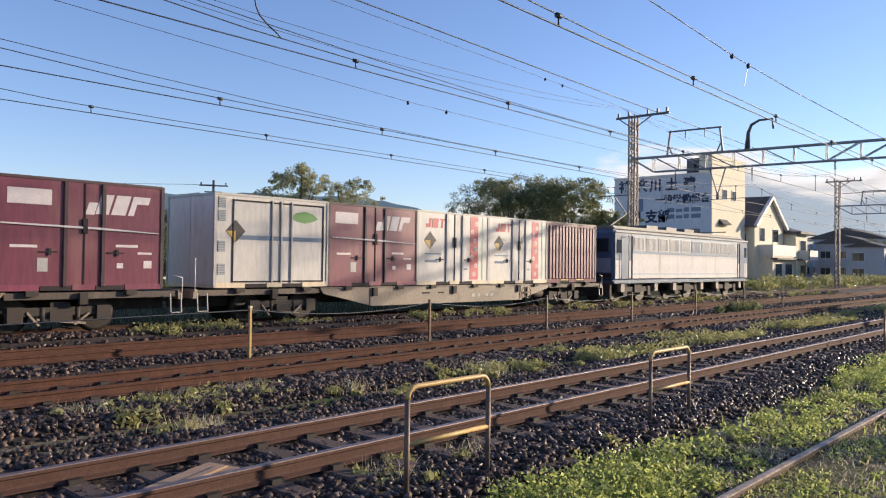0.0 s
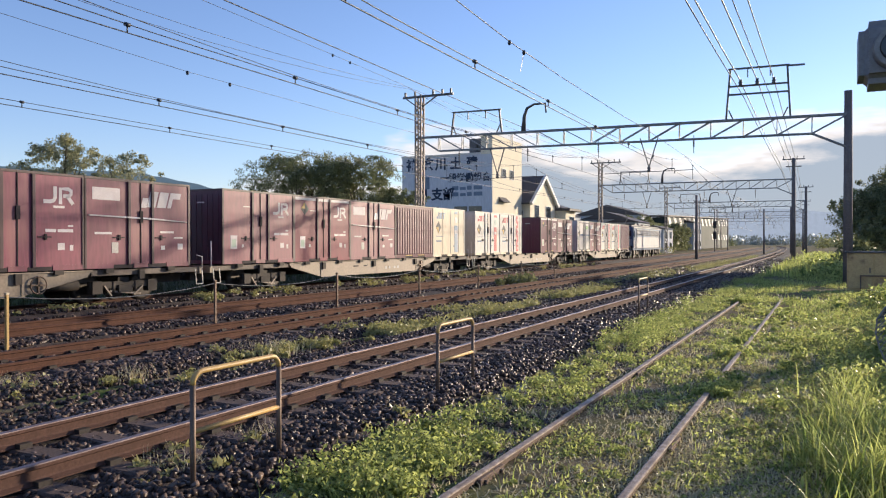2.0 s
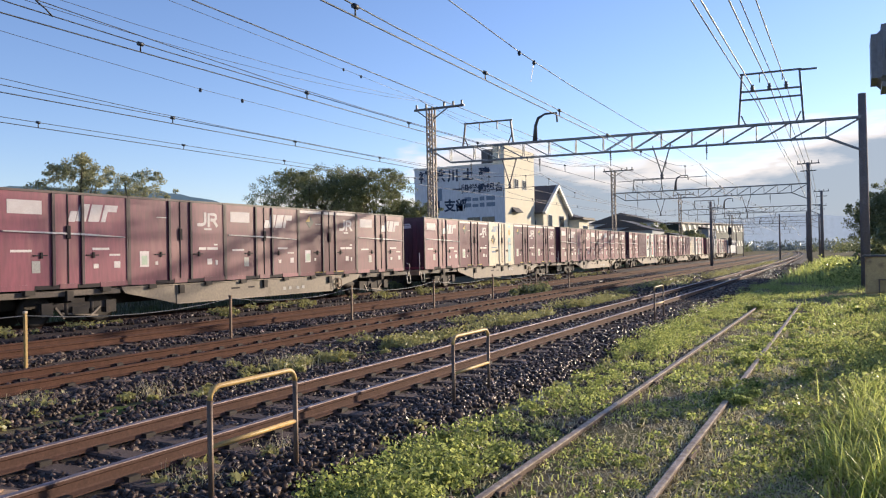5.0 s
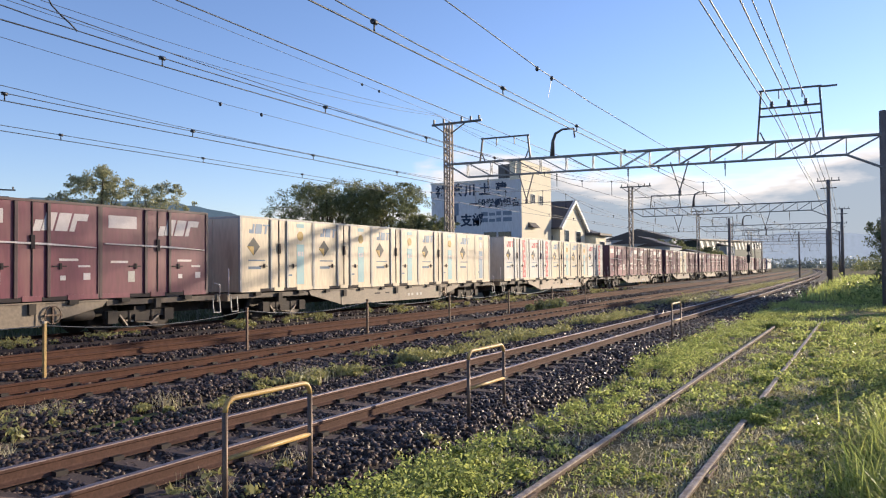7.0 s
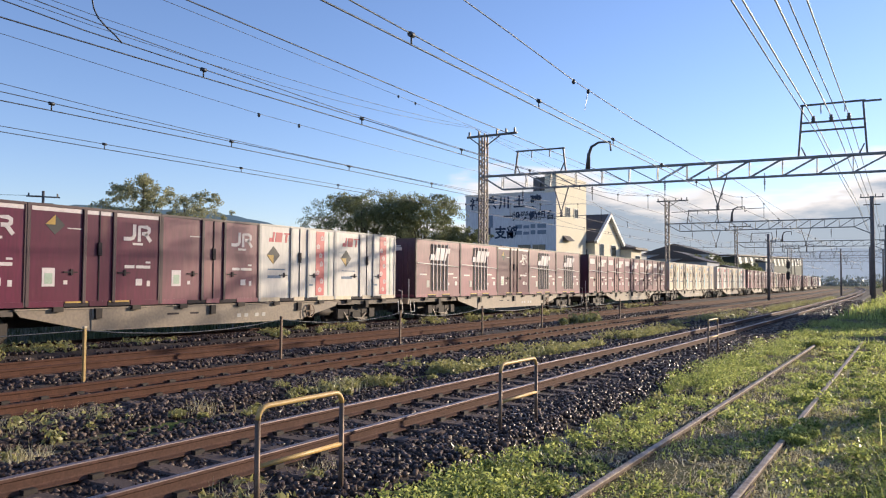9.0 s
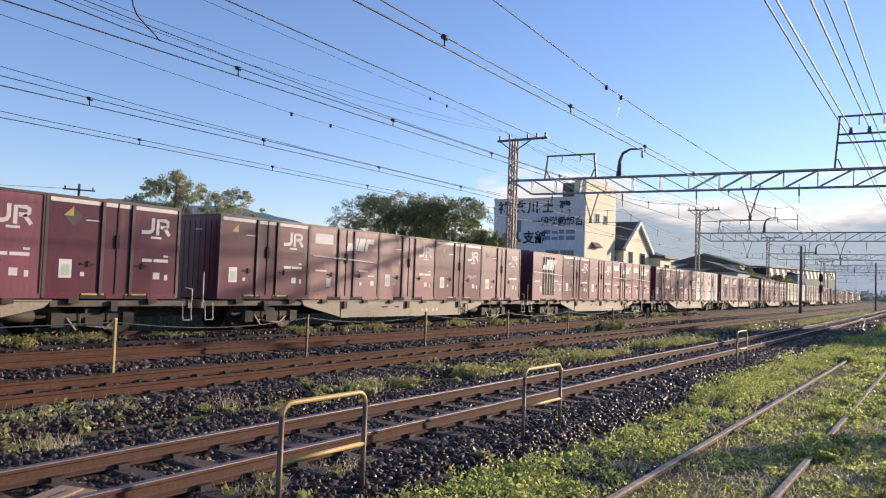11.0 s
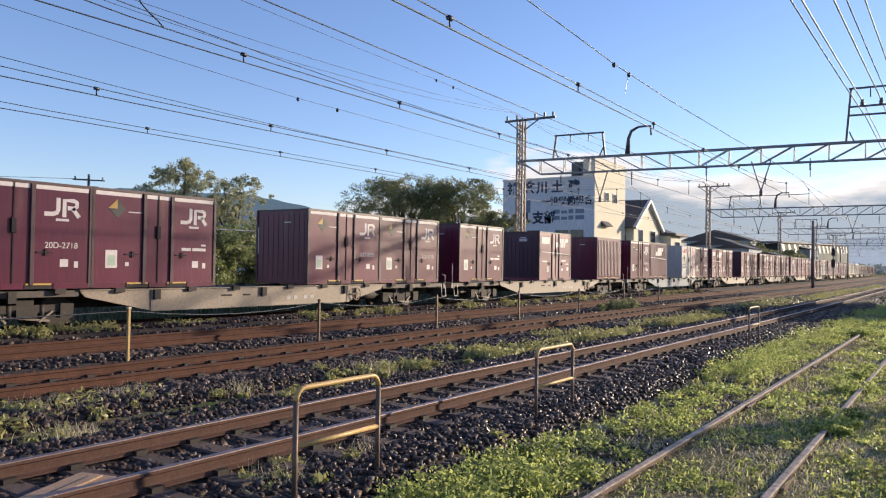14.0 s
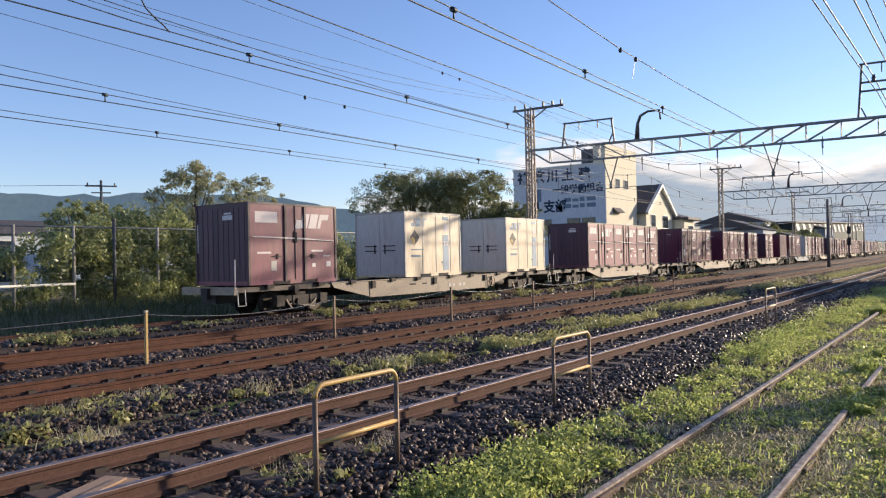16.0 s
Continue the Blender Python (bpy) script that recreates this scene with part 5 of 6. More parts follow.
    l.new(add.outputs[0], tone.inputs[0])
    mix = n.new("ShaderNodeMix")
    mix.data_type = "RGBA"
    mix.inputs[6].default_value, mix.inputs[7].default_value = (0.92, 0.82, 0.76, 1), (0.34, 0.39, 0.465, 1)
    l.new(tone.outputs[0], mix.inputs[0])
    em = n.new("ShaderNodeEmission")
    l.new(mix.outputs[2], em.inputs[0])
    tr = n.new("ShaderNodeBsdfTransparent")
    ms = n.new("ShaderNodeMixShader")
    l.new(cut.outputs[0], ms.inputs[0])
    l.new(tr.outputs[0], ms.inputs[1])
    l.new(em.outputs[0], ms.inputs[2])
    l.new(ms.outputs[0], n["Material Output"].inputs[0])
    vs, fs = [], []
    for i in range(61):
        a = radians(-70 + 180 * i / 60)
        top = 900
        vs += [(-math.sin(a) * 3600, math.cos(a) * 3600, 0), (-math.sin(a) * 3600, math.cos(a) * 3600, top)]
    for i in range(60):
        fs.append((2 * i, 2 * i + 1, 2 * i + 3, 2 * i + 2))
    me = bpy.data.meshes.new("cloud")
    me.from_pydata(vs, [], fs)
    structure("backdrop_cloud", me, m, "grey and cream cloud bank low over the horizon", "cloud")

# ---- the goods train ----
FLOOR = 0.978
LEN, WID, HIGH = 3.69, 2.42, 2.48


def marks(items, proud=0.006):
    """Painted shapes on the side that faces the camera: (y0, y1, z0, z1)."""
    x = WID / 2
    return soup([(x - 0.004, x + proud, a, b, c, d) for a, b, c, d in items])


def each_mark(name, items, mat, parent, proud=0.006):
    for it in items:
        part(name, marks([it], proud), mat, parent)


def slanted(shapes, lean, proud=0.007):
    x = WID / 2
    me = [prism([(a + lean * (c - 1.7), c), (b + lean * (c - 1.7), c), (b + lean * (d - 1.7), d), (a + lean * (d - 1.7), d)], x - 0.004, x + proud, "x") for a, b, c, d in shapes]
    return joined(me)


def bent_stroke(points, wide=0.1, proud=0.007):
    """One thick painted stroke along points (y, z), with mitred bends."""
    x = WID / 2
    left, right = [], []
    for i, (y, z) in enumerate(points):
        (ya, za), (yb, zb) = points[max(i - 1, 0)], points[min(i + 1, len(points) - 1)]
        d = math.hypot(yb - ya, zb - za)
        ny, nz = -(zb - za) / d * wide / 2, (yb - ya) / d * wide / 2
        left.append((x + proud, y + ny, z + nz))
        right.append((x + proud, y - ny, z - nz))
    n = len(points)
    vs = left + right + [(x - 0.004, b, c) for a, b, c in left + right]
    fs = []
    for i in range(n - 1):
        fs += [(i, i + 1, n + i + 1, n + i), (2 * n + i, 3 * n + i, 3 * n + i + 1, 2 * n + i + 1), (i, 2 * n + i, 2 * n + i + 1, i + 1), (n + i, n + i + 1, 3 * n + i + 1, 3 * n + i)]
    fs += [(0, n, 3 * n, 2 * n), (n - 1, 3 * n - 1, 4 * n - 1, 2 * n - 1)]
    me = bpy.data.meshes.new("mesh")
    me.from_pydata(vs, [], fs)
    bm = bmesh.new()
    bm.from_mesh(me)
    bmesh.ops.recalc_face_normals(bm, faces=bm.faces)
    bm.to_mesh(me)
    bm.free()
    return me


def container(kind):
    """A twelve-foot container; its base centre is the origin and +X is the side towards the camera."""
    table = {
        "BANDED": ("maroon", "maroon steel freight container with white markings and a white top band"),
        "FRESH": ("bright", "fresh red-maroon steel freight container with white markings"),
        "FADED": ("dull", "faded mauve steel freight container with a pale mark"),
        "STRIPED": ("dull", "faded mauve steel freight container with a white stripe"),
        "RIB": ("maroon", "maroon freight container with vertical ribs"),
        "RIBW": ("maroon", "maroon ribbed freight container with a white stripe"),
        "BAR": ("dull", "faded mauve freight container with dark vertical slots"),
        "REDBAND": ("white", "dirty white freight container with a red stripe and a round badge"),
        "BLOOM": ("white", "dirty white freight container with a red stripe of pale blossoms"),
        "TEALBAND": ("cream", "yellowed cream freight container with a teal stripe"),
        "SLATEBAND": ("cream", "smooth cream freight container with a slate blue stripe and end doors"),
        "REEF": ("white", "grey-white refrigerated container with vents and a green badge"),
    }
    paint, label = table[kind]
    c = thing("freight_container", label, "container", "containers on the train")
    hx, hy = WID / 2, LEN / 2
    pale = paint in ("white", "cream")
    part("body", rounded([(-hx, hx, -hy, hy, 0.06, HIGH)], 0.018), M[paint], c)
    edge = M["whiteframe"] if pale else M["post"]
    # frame: corner posts, top and bottom rails
    each("corner_post", ([(hx - 0.05, hx + 0.022, s * hy - 0.05 if s < 0 else hy - 0.03, s * hy + 0.03 if s < 0 else hy + 0.05, 0.02, HIGH) for s in (-1, 1)]
                              + [(-hx - 0.02, -hx + 0.05, s * hy - 0.04, s * hy + 0.04, 0.02, HIGH) for s in (-1, 1)]), edge, c)
    each("top_rail", ([(hx - 0.03, hx + 0.02, -hy, hy, HIGH - 0.05, HIGH + 0.012), (-hx, hx, -hy - 0.02, -hy + 0.03, HIGH - 0.06, HIGH + 0.012)]), edge, c)
    each("bottom_rail", ([(hx - 0.03, hx + 0.02, -hy, -0.95, 0.0, 0.13), (hx - 0.03, hx + 0.02, 0.95, hy, 0.0, 0.13), (hx - 0.03, hx + 0.02, -0.25, 0.25, 0.0, 0.13),
                              (-hx, hx, -hy - 0.02, -hy + 0.03, 0.0, 0.12)]), M["cream"] if pale else M[paint], c)
    each("fork_pocket", ([(hx - 0.06, hx + 0.014, s * 0.6 - 0.33, s * 0.6 + 0.33, 0.0, 0.1) for s in (-1, 1)]), M["slot"], c)
    if kind in ("BANDED", "RIB", "BAR", "RIBW"):
        each("pocket_plate", ([(hx - 0.05, hx + 0.026, s * 0.6 - 0.3, s * 0.6 + 0.3, 0.09, 0.13) for s in (-1, 1)]), M["ochre"], c)
    # mauve kinds take a darker plum on the end than on the side
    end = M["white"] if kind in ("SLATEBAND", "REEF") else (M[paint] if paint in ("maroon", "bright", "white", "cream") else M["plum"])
    if kind in ("SLATEBAND", "REEF", "TEALBAND", "REDBAND", "BLOOM"):
        doors = each("end_door", [(-hx + 0.05, -0.01, -hy - 0.025, -hy, 0.1, HIGH - 0.08), (0.01, hx - 0.05, -hy - 0.025, -hy, 0.1, HIGH - 0.08)], end, c)[0]
        if kind == "SLATEBAND":
            part("door_locks", soup([(s * 0.45 - 0.3, s * 0.45 + 0.3, -hy - 0.05, -hy - 0.024, z, z + 0.035) for s in (-1, 1) for z in (1.0, 1.18)] + [(s * 0.25 - 0.02, s * 0.25 + 0.02, -hy - 0.055, -hy - 0.024, 0.9, 1.25) for s in (-1, 1)]), M["slot"], doors)
    else:
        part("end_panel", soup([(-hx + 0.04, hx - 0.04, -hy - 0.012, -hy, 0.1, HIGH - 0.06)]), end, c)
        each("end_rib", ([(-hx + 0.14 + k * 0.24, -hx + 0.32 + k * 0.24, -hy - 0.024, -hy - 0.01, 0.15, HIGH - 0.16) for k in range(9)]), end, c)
        part("end_mark", soup([(0.05, 0.5, -hy - 0.032, -hy - 0.02, HIGH - 0.5, HIGH - 0.36), (0.12, 0.45, -hy - 0.032, -hy - 0.02, HIGH - 0.33, HIGH - 0.28)] if kind in ("STRIPED", "BAR", "FRESH") else [(0.1, 0.42, -hy - 0.032, -hy - 0.02, HIGH - 0.45, HIGH - 0.41)]), M["mark"], c)
        part("end_lettering", soup([(-hx + 0.06, -hx + 0.1, -hy - 0.032, -hy - 0.02, 1.0, 1.9)]), M["mark"], c)
    # side doors with posts, hinges and lock
    if kind in ("BANDED", "FRESH", "FADED", "STRIPED", "REDBAND", "BLOOM", "TEALBAND"):
        for s in (-1, 1):
            part("door_post", rounded([(hx, hx + 0.045, s * 0.42 - 0.05, s * 0.42 + 0.05, 0.08, HIGH - 0.05)], 0.012), M["whiteframe"] if pale else M["post"], c)
        d = part("door_seam", soup([(hx, hx + 0.018, -0.014, 0.014, 0.1, HIGH - 0.06)]), M["slot"], c)
        part("lock_box", rounded([(hx, hx + 0.05, -0.06, 0.06, 1.28, 1.62)], 0.01), M["slot"], c)
        each("latch", ([(hx, hx + 0.03, s * 0.75 - 0.22, s * 0.75 + 0.16, 0.84, 0.868) for s in (-1, 1)] + [(hx, hx + 0.035, s * 0.75 - 0.03, s * 0.75 + 0.03, 0.78, 0.93) for s in (-1, 1)]), M["slot"], c)
    if kind in ("RIB", "RIBW"):
        ribs = []
        for k in range(15):
            y = -hy + 0.2 + k * (LEN - 0.4) / 14
            ribs.append((hx - 0.004, hx + 0.042, y - 0.088, y + 0.088, 0.16, HIGH - 0.14))
        for it in ribs:
            part("rib", rounded([it], 0.02), M["ribpaint"], c)
    if kind == "BAR":
        for k in range(5):
            y = -0.62 + k * 0.31
            part("vent_slot", soup([(hx - 0.02, hx + 0.004, y - 0.08, y + 0.08, 0.28, HIGH - 0.2)]), M["slot"], c)
            # bar coloured white for the sunlight caught along the slot's edge
            part("vent_bar", soup([(hx, hx + 0.026, y + 0.1, y + 0.135, 0.26, HIGH - 0.18)]), M["mark"], c)
    # painted marks
    if kind in ("BANDED", "FRESH", "FADED"):
        if kind != "FADED":
            part("top_band", marks([(-hy + 0.06, -0.5, HIGH - 0.16, HIGH - 0.06), (-0.36, 0.36, HIGH - 0.16, HIGH - 0.06), (0.5, hy - 0.06, HIGH - 0.16, HIGH - 0.06)]), M["mark"], c)
        part("logo", joined([bent_stroke([(0.7, 1.76), (0.9, 1.76), (0.99, 1.79), (1.03, 1.86), (1.03, 2.15)]), bent_stroke([(1.18, 1.7), (1.18, 2.1), (1.42, 2.1), (1.49, 2.06), (1.49, 1.97), (1.42, 1.92), (1.26, 1.92)]), bent_stroke([(1.38, 1.92), (1.55, 1.71)]), marks([(0.98, 1.3, 1.6, 1.66)])]), M["mark"], c)
        each_mark("number_bar", [(0.75, 1.05, 0.98, 1.06), (1.1, 1.55, 0.98, 1.06), (1.4, 1.55, 1.12, 1.17)], M["mark"], c)
        plate = part("label_plate", marks([(-1.5, -1.18, 0.5, 0.95)]), M["mark"], c)
        part("plate_print", marks([(-1.44, -1.24, 0.56, 0.82)], 0.009), M["palegreen"], plate)
        each_mark("thin_line", [(-0.88, -0.5, 1.92, 1.945)], M["mark"], c)
        each_mark("small_plate", [(1.1, 1.3, 0.52, 0.7), (1.45, 1.55, 0.5, 0.65), (-0.95, -0.85, 0.55, 0.65)], M["mark"], c)
        if kind != "FADED":
            x = WID / 2
            part("hazard_diamond", prism([(-1.45, 2.0), (-1.2, 1.76), (-0.95, 2.0), (-1.2, 2.24)], x - 0.004, x + 0.006, "x"), M["blackmark"], c)
            part("hazard_half", prism([(-1.45, 2.0), (-1.2, 2.0), (-1.2, 2.24)], x - 0.004, x + 0.009, "x"), M["ochre"], c)
    if kind in ("STRIPED", "BAR", "RIBW"):
        part("name_panel", marks([(-1.62, -0.72, 1.88, 2.22)]), M["mark"], c) if kind == "STRIPED" else None
        part("logo", slanted([(0.0, 0.2, 1.72, 2.0), (0.22, 0.52, 1.74, 2.2), (0.58, 0.92, 1.74, 2.2), (0.98, 1.12, 1.74, 2.2), (1.12, 1.4, 2.02, 2.2)] if kind == "STRIPED" else [(-0.75, -0.42, 1.6, 1.85), (-0.38, -0.05, 1.6, 2.15), (0.0, 0.36, 1.6, 2.15), (0.42, 0.56, 1.6, 2.15), (0.565, 0.8, 1.92, 2.15)], 0.3, 0.055 if kind == "RIBW" else 0.034 if kind == "BAR" else 0.007), M["mark"], c)
        x = WID / 2
        part("stripe", prism([(-hy + 0.1, 1.44), (0.35, 1.38), (hy - 0.1, 1.33), (hy - 0.1, 1.35), (0.35, 1.43), (-hy + 0.1, 1.47)], x - 0.004, x + (0.055 if kind == "RIBW" else 0.034 if kind == "BAR" else 0.047), "x"), M["mark"], c)
        each_mark("number_bar", [(-1.55, -1.0, 0.94, 1.0), (0.72, 1.25, 0.99, 1.05), (1.25, 1.6, 0.83, 0.88)], M["mark"], c)
        part("label_plate", marks([(-1.0, -0.78, 0.42, 0.72)]), M["whiteframe"], c)
        each_mark("small_plate", [(0.75, 0.9, 0.5, 0.62), (1.4, 1.6, 0.5, 0.68)], M["mark"], c)
    if kind in ("REDBAND", "BLOOM", "TEALBAND", "SLATEBAND", "REEF"):
        x = WID / 2
        part("hazard_diamond", prism([(-1.55, 1.5), (-1.25, 1.2), (-0.95, 1.5), (-1.25, 1.8)], x - 0.004, x + 0.008, "x"), M["blackmark"], c)
        part("hazard_half", prism([(-1.55, 1.5), (-1.25, 1.2), (-1.25, 1.5)], x - 0.004, x + 0.011, "x"), M["ochre"], c)
    if kind in ("REDBAND", "BLOOM", "TEALBAND", "SLATEBAND"):
        ink = M["redmark"] if kind in ("REDBAND", "BLOOM") else M["bluemark"]
        part("logo", slanted([(-1.5, -1.38, 1.93, 2.06), (-1.36, -1.28, 1.93, 2.25), (-1.22, -0.92, 1.93, 2.25), (-0.76, -0.67, 1.93, 2.195), (-0.86, -0.56, 2.2, 2.25)], 0.16, 0.008), ink, c)
        y0 = 0.95 if kind != "SLATEBAND" else 0.62
        col = {"REDBAND": "redmark", "BLOOM": "redmark", "TEALBAND": "teal", "SLATEBAND": "bluemark"}[kind]
        if kind == "BLOOM":
            part("stripe", marks([(0.84, 1.28, 0.16, HIGH - 0.08)], 0.008), M[col], c)
            for k in range(7):
                part("blossom", joined([tube([(WID / 2 + 0.004, 1.06 + 0.12 * math.sin(k * 2.3) + 0.06 * math.cos(a), 0.36 + k * 0.3 + 0.06 * math.sin(a)), (WID / 2 + 0.012, 1.06 + 0.12 * math.sin(k * 2.3) + 0.06 * math.cos(a), 0.36 + k * 0.3 + 0.06 * math.sin(a))], 0.042, 7) for a in (0.3, 1.6, 2.8, 4.1, 5.4)]), M["blossom"], c)
            part("edge_stripe", marks([(1.5, 1.58, 0.16, HIGH - 0.08)], 0.008), M["palegreen"], c)
            each_mark("number_bar", [(-1.5, -0.7, 1.02, 1.06), (-1.5, -0.9, 0.75, 0.84), (0.5, 0.7, 0.5, 0.56)], M["greybar"], c)
            return c
        part("stripe", marks([(y0, y0 + 0.4, 0.2, 1.62), (y0, y0 + 0.4, 2.22, 2.36)], 0.008), M[col], c)
        part("badge", joined([tube([(WID / 2 - 0.004, y0 + 0.2, 1.92), (WID / 2 + 0.008, y0 + 0.2, 1.92)], 0.17, 14)]), M["badgegrey"] if kind == "REDBAND" else M["ochre"] if kind == "TEALBAND" else M["mark"], c)
        part("badge_text", marks([(y0 + 0.06, y0 + 0.16, 1.2, 1.36), (y0 + 0.19, y0 + 0.25, 1.2, 1.36), (y0 + 0.28, y0 + 0.36, 1.2, 1.36)], 0.011), M["mark"], c)
        each_mark("number_bar", [(-1.5, -0.7, 1.02, 1.06), (-1.5, -0.9, 0.75, 0.84), (0.5, 0.7, 0.5, 0.56)], M["greybar"], c)
        if kind == "SLATEBAND":
            for y in (-0.75, 0.15, 1.15):
                part("panel_seam", soup([(hx, hx + 0.012, y - 0.02, y + 0.02, 0.12, HIGH - 0.06)]), M["whiteframe"], c)
    if kind == "REEF":
        x = WID / 2
        part("badge", prism([(0.5, 1.95), (0.7, 2.08), (1.0, 2.14), (1.3, 2.08), (1.5, 1.95), (1.3, 1.86), (1.0, 1.8), (0.7, 1.86)], x - 0.004, x + 0.008, "x"), M["green"], c)
        part("stripe", marks([(-1.2, 1.7, 1.28, 1.4)], 0.007), M["greybar"], c)
        for z in (0.35, 0.95, 1.75, 2.1):
            v = part("vent", soup([(hx, hx + 0.012, -1.78, -1.56, z, z + 0.28)]), M["greybar"], c)
            part("vent_slats", soup([(hx + 0.01, hx + 0.022, -1.77, -1.57, z + 0.02 + k * 0.045, z + 0.04 + k * 0.045) for k in range(6)]), M["whiteframe"], v)
        part("door_frame", soup([(hx, hx + 0.02, -1.35, 1.7, 2.3, 2.34), (hx, hx + 0.02, -1.35, 1.7, 0.14, 0.18), (hx, hx + 0.02, -1.35, -1.31, 0.14, 2.34), (hx, hx + 0.02, 1.66, 1.7, 0.14, 2.34)]), M["slot"], c)
        part("lock_bar", soup([(hx, hx + 0.04, y - 0.02, y + 0.02, 0.12, 2.38) for y in (-0.1, 0.2, 0.55)]), M["whiteframe"], c)
    return c


def bogie(parent, y):
    b = part("bogie", soup([(s * 0.98 - 0.06, s * 0.98 + 0.06, y - 1.15, y + 1.15, 0.42, 0.6) for s in (-1, 1)] + [(-1.0, 1.0, y - 0.2, y + 0.2, 0.45, 0.72)]
                            + [(s * 0.98 - 0.09, s * 0.98 + 0.12, y + e * 0.95 - 0.16, y + e * 0.95 + 0.16, 0.28, 0.62) for s in (-1, 1) for e in (-1, 1)]
                            + [(s * 1.0 - 0.08, s * 1.0 + 0.1, y - 0.24, y + 0.24, 0.3, 0.5) for s in (-1, 1)]), M["bogie"], parent)
    for e in (-1, 1):
        w = []
        for s in (-1, 1):
            w.append(tube([(s * 0.5, y + e * 0.95, 0.43), (s * 0.52, y + e * 0.95, 0.43), (s * 0.63, y + e * 0.95, 0.43), (s * 0.635, y + e * 0.95, 0.43)], [0.455, 0.455, 0.43, 0.36], 24))
        w.append(tube([(-1.05, y + e * 0.95, 0.43), (1.05, y + e * 0.95, 0.43)], 0.075, 10))
        part("wheelset", joined(w), M["wheel"], b)
    [part("axle_spring", tube([(s * 1.0, y + d, 0.3), (s * 1.0, y + d, 0.6)], 0.07, 8), M["bogie"], b) for s in (-1, 1) for d in (-0.38, 0.38)]
    part("brake_rigging", soup([((1.02, y - 0.5, 0.34), (1.05, y + 0.55, 0.22), 0.05, 0.05), ((1.05, y + 0.3, 0.2), (1.05, y + 0.62, 0.45), 0.06, 0.05), ((1.04, y - 0.7, 0.5), (1.04, y - 0.45, 0.2), 0.05, 0.05)]), M["frame"], b)


def wagon(blue):
    """A twenty-metre flat wagon; its middle at rail height is the origin."""
    w = thing("container_wagon", ("blue-grey" if blue else "dirty grey-beige") + " flat container wagon with a deep middle sill", "wagon", "wagons of the train")
    paint = M["frameblue"] if blue else M["frame"]
    out = [(-5.9, 0.93), (5.9, 0.93), (5.75, 0.76), (3.9, 0.36), (-3.9, 0.36), (-5.75, 0.76)]
    for s in (-1, 1):
        part("side_sill", prism(out, s * 1.16 - 0.03, s * 1.16 + 0.03, "x"), paint, w)
        for e in (-1, 1):
            # the sill is darker at its ends than in the middle
            part("end_sill", soup([(s * 1.13 - 0.03, s * 1.13 + 0.03, min(e * 5.9, e * 9.85), max(e * 5.9, e * 9.85), 0.78, 0.93)]), M["sillend"], w, "dark end of the sill")
    part("flange", soup([(1.13, 1.24, -3.95, 3.95, 0.345, 0.37), (1.13, 1.225, -5.9, 5.9, 0.915, 0.945)] + [(1.14, 1.21, y - 0.03, y + 0.03, 0.37, 0.92) for y in (-3.9, 3.9)]), paint, w)
    part("deck", soup([(-1.13, 1.13, -9.85, 9.85, 0.84, 0.9), (-0.3, 0.3, -9.9, 9.9, 0.45, 0.84)]), M["bogie"], w)
    each("twist_lock_bracket", ([(1.0, 1.28, k * 3.76 + e - 0.13, k * 3.76 + e + 0.13, 0.86, FLOOR) for k in (-2, -1, 0, 1, 2) for e in (-1.1, 1.1)]
                                     + [(1.18, 1.27, k * 3.76 - 0.09, k * 3.76 + 0.09, 0.66, 0.92) for k in (-2, -1, 0, 1, 2)]
                                     + [(-1.24, -1.0, k * 3.76 + e - 0.13, k * 3.76 + e + 0.13, 0.9, FLOOR) for k in (-2, -1, 0, 1, 2) for e in (-1.1, 1.1)]), M["bogie"], w)
    for y in (-7.1, 7.1):
        bogie(w, y)
    for s in (-1, 1):
        part("coupler", soup([(-0.14, 0.14, min(s * 9.96, s * 10.09), max(s * 9.96, s * 10.09), 0.62, 0.92), (-0.1, 0.1, min(s * 9.8, s * 10.0), max(s * 9.8, s * 10.0), 0.66, 0.88)]), M["bogie"], w)
        part("end_beam", soup([(-1.2, 1.2, s * 9.9 - 0.06, s * 9.9 + 0.06, 0.72, 0.95)]), paint, w)
        part("shunter_step", soup([((1.26, s * 9.6, 0.86), (1.3, s * 9.6, 0.4), 0.024, 0.024), ((1.26, s * 9.88, 0.86), (1.3, s * 9.88, 0.4), 0.024, 0.024), ((1.3, s * 9.6, 0.4), (1.3, s * 9.88, 0.4), 0.03, 0.02)]), M["whiteframe"], w)
        part("grab_pole", tube([(1.22, s * 9.93, 0.9), (1.22, s * 9.93, 1.75)] if s < 0 else [(1.22, s * 9.93, 0.9), (1.22, s * 9.93, 1.25), (1.22, s * 9.7, 1.3)], 0.018, 6), M["mark"], w)
    part("brake_cylinder", tube([(0.75, -2.2, 0.52), (0.75, -1.2, 0.52)], 0.2, 12), M["bogie"], w)
    part("air_tank", tube([(0.95, 4.7, 0.55), (0.95, 5.6, 0.55)], 0.14, 12), M["bogie"], w)
    part("hand_wheel", joined([tube([(1.25 + 0.0, 4.3 + 0.22 * math.cos(a), 0.62 + 0.22 * math.sin(a)) for a in [k * math.pi / 8 for k in range(17)]], 0.018, 5, False), soup([(1.2, 1.26, 4.1, 4.5, 0.6, 0.64), (1.2, 1.26, 4.28, 4.32, 0.42, 0.82)])]), M["hoopleg"], w)
    each("lettering_bar", [(1.188, 1.196, y, y + 0.16, 0.52, 0.63) for y in (1.0, 1.3, 1.75, 2.05)], M["whiteframe"], w)
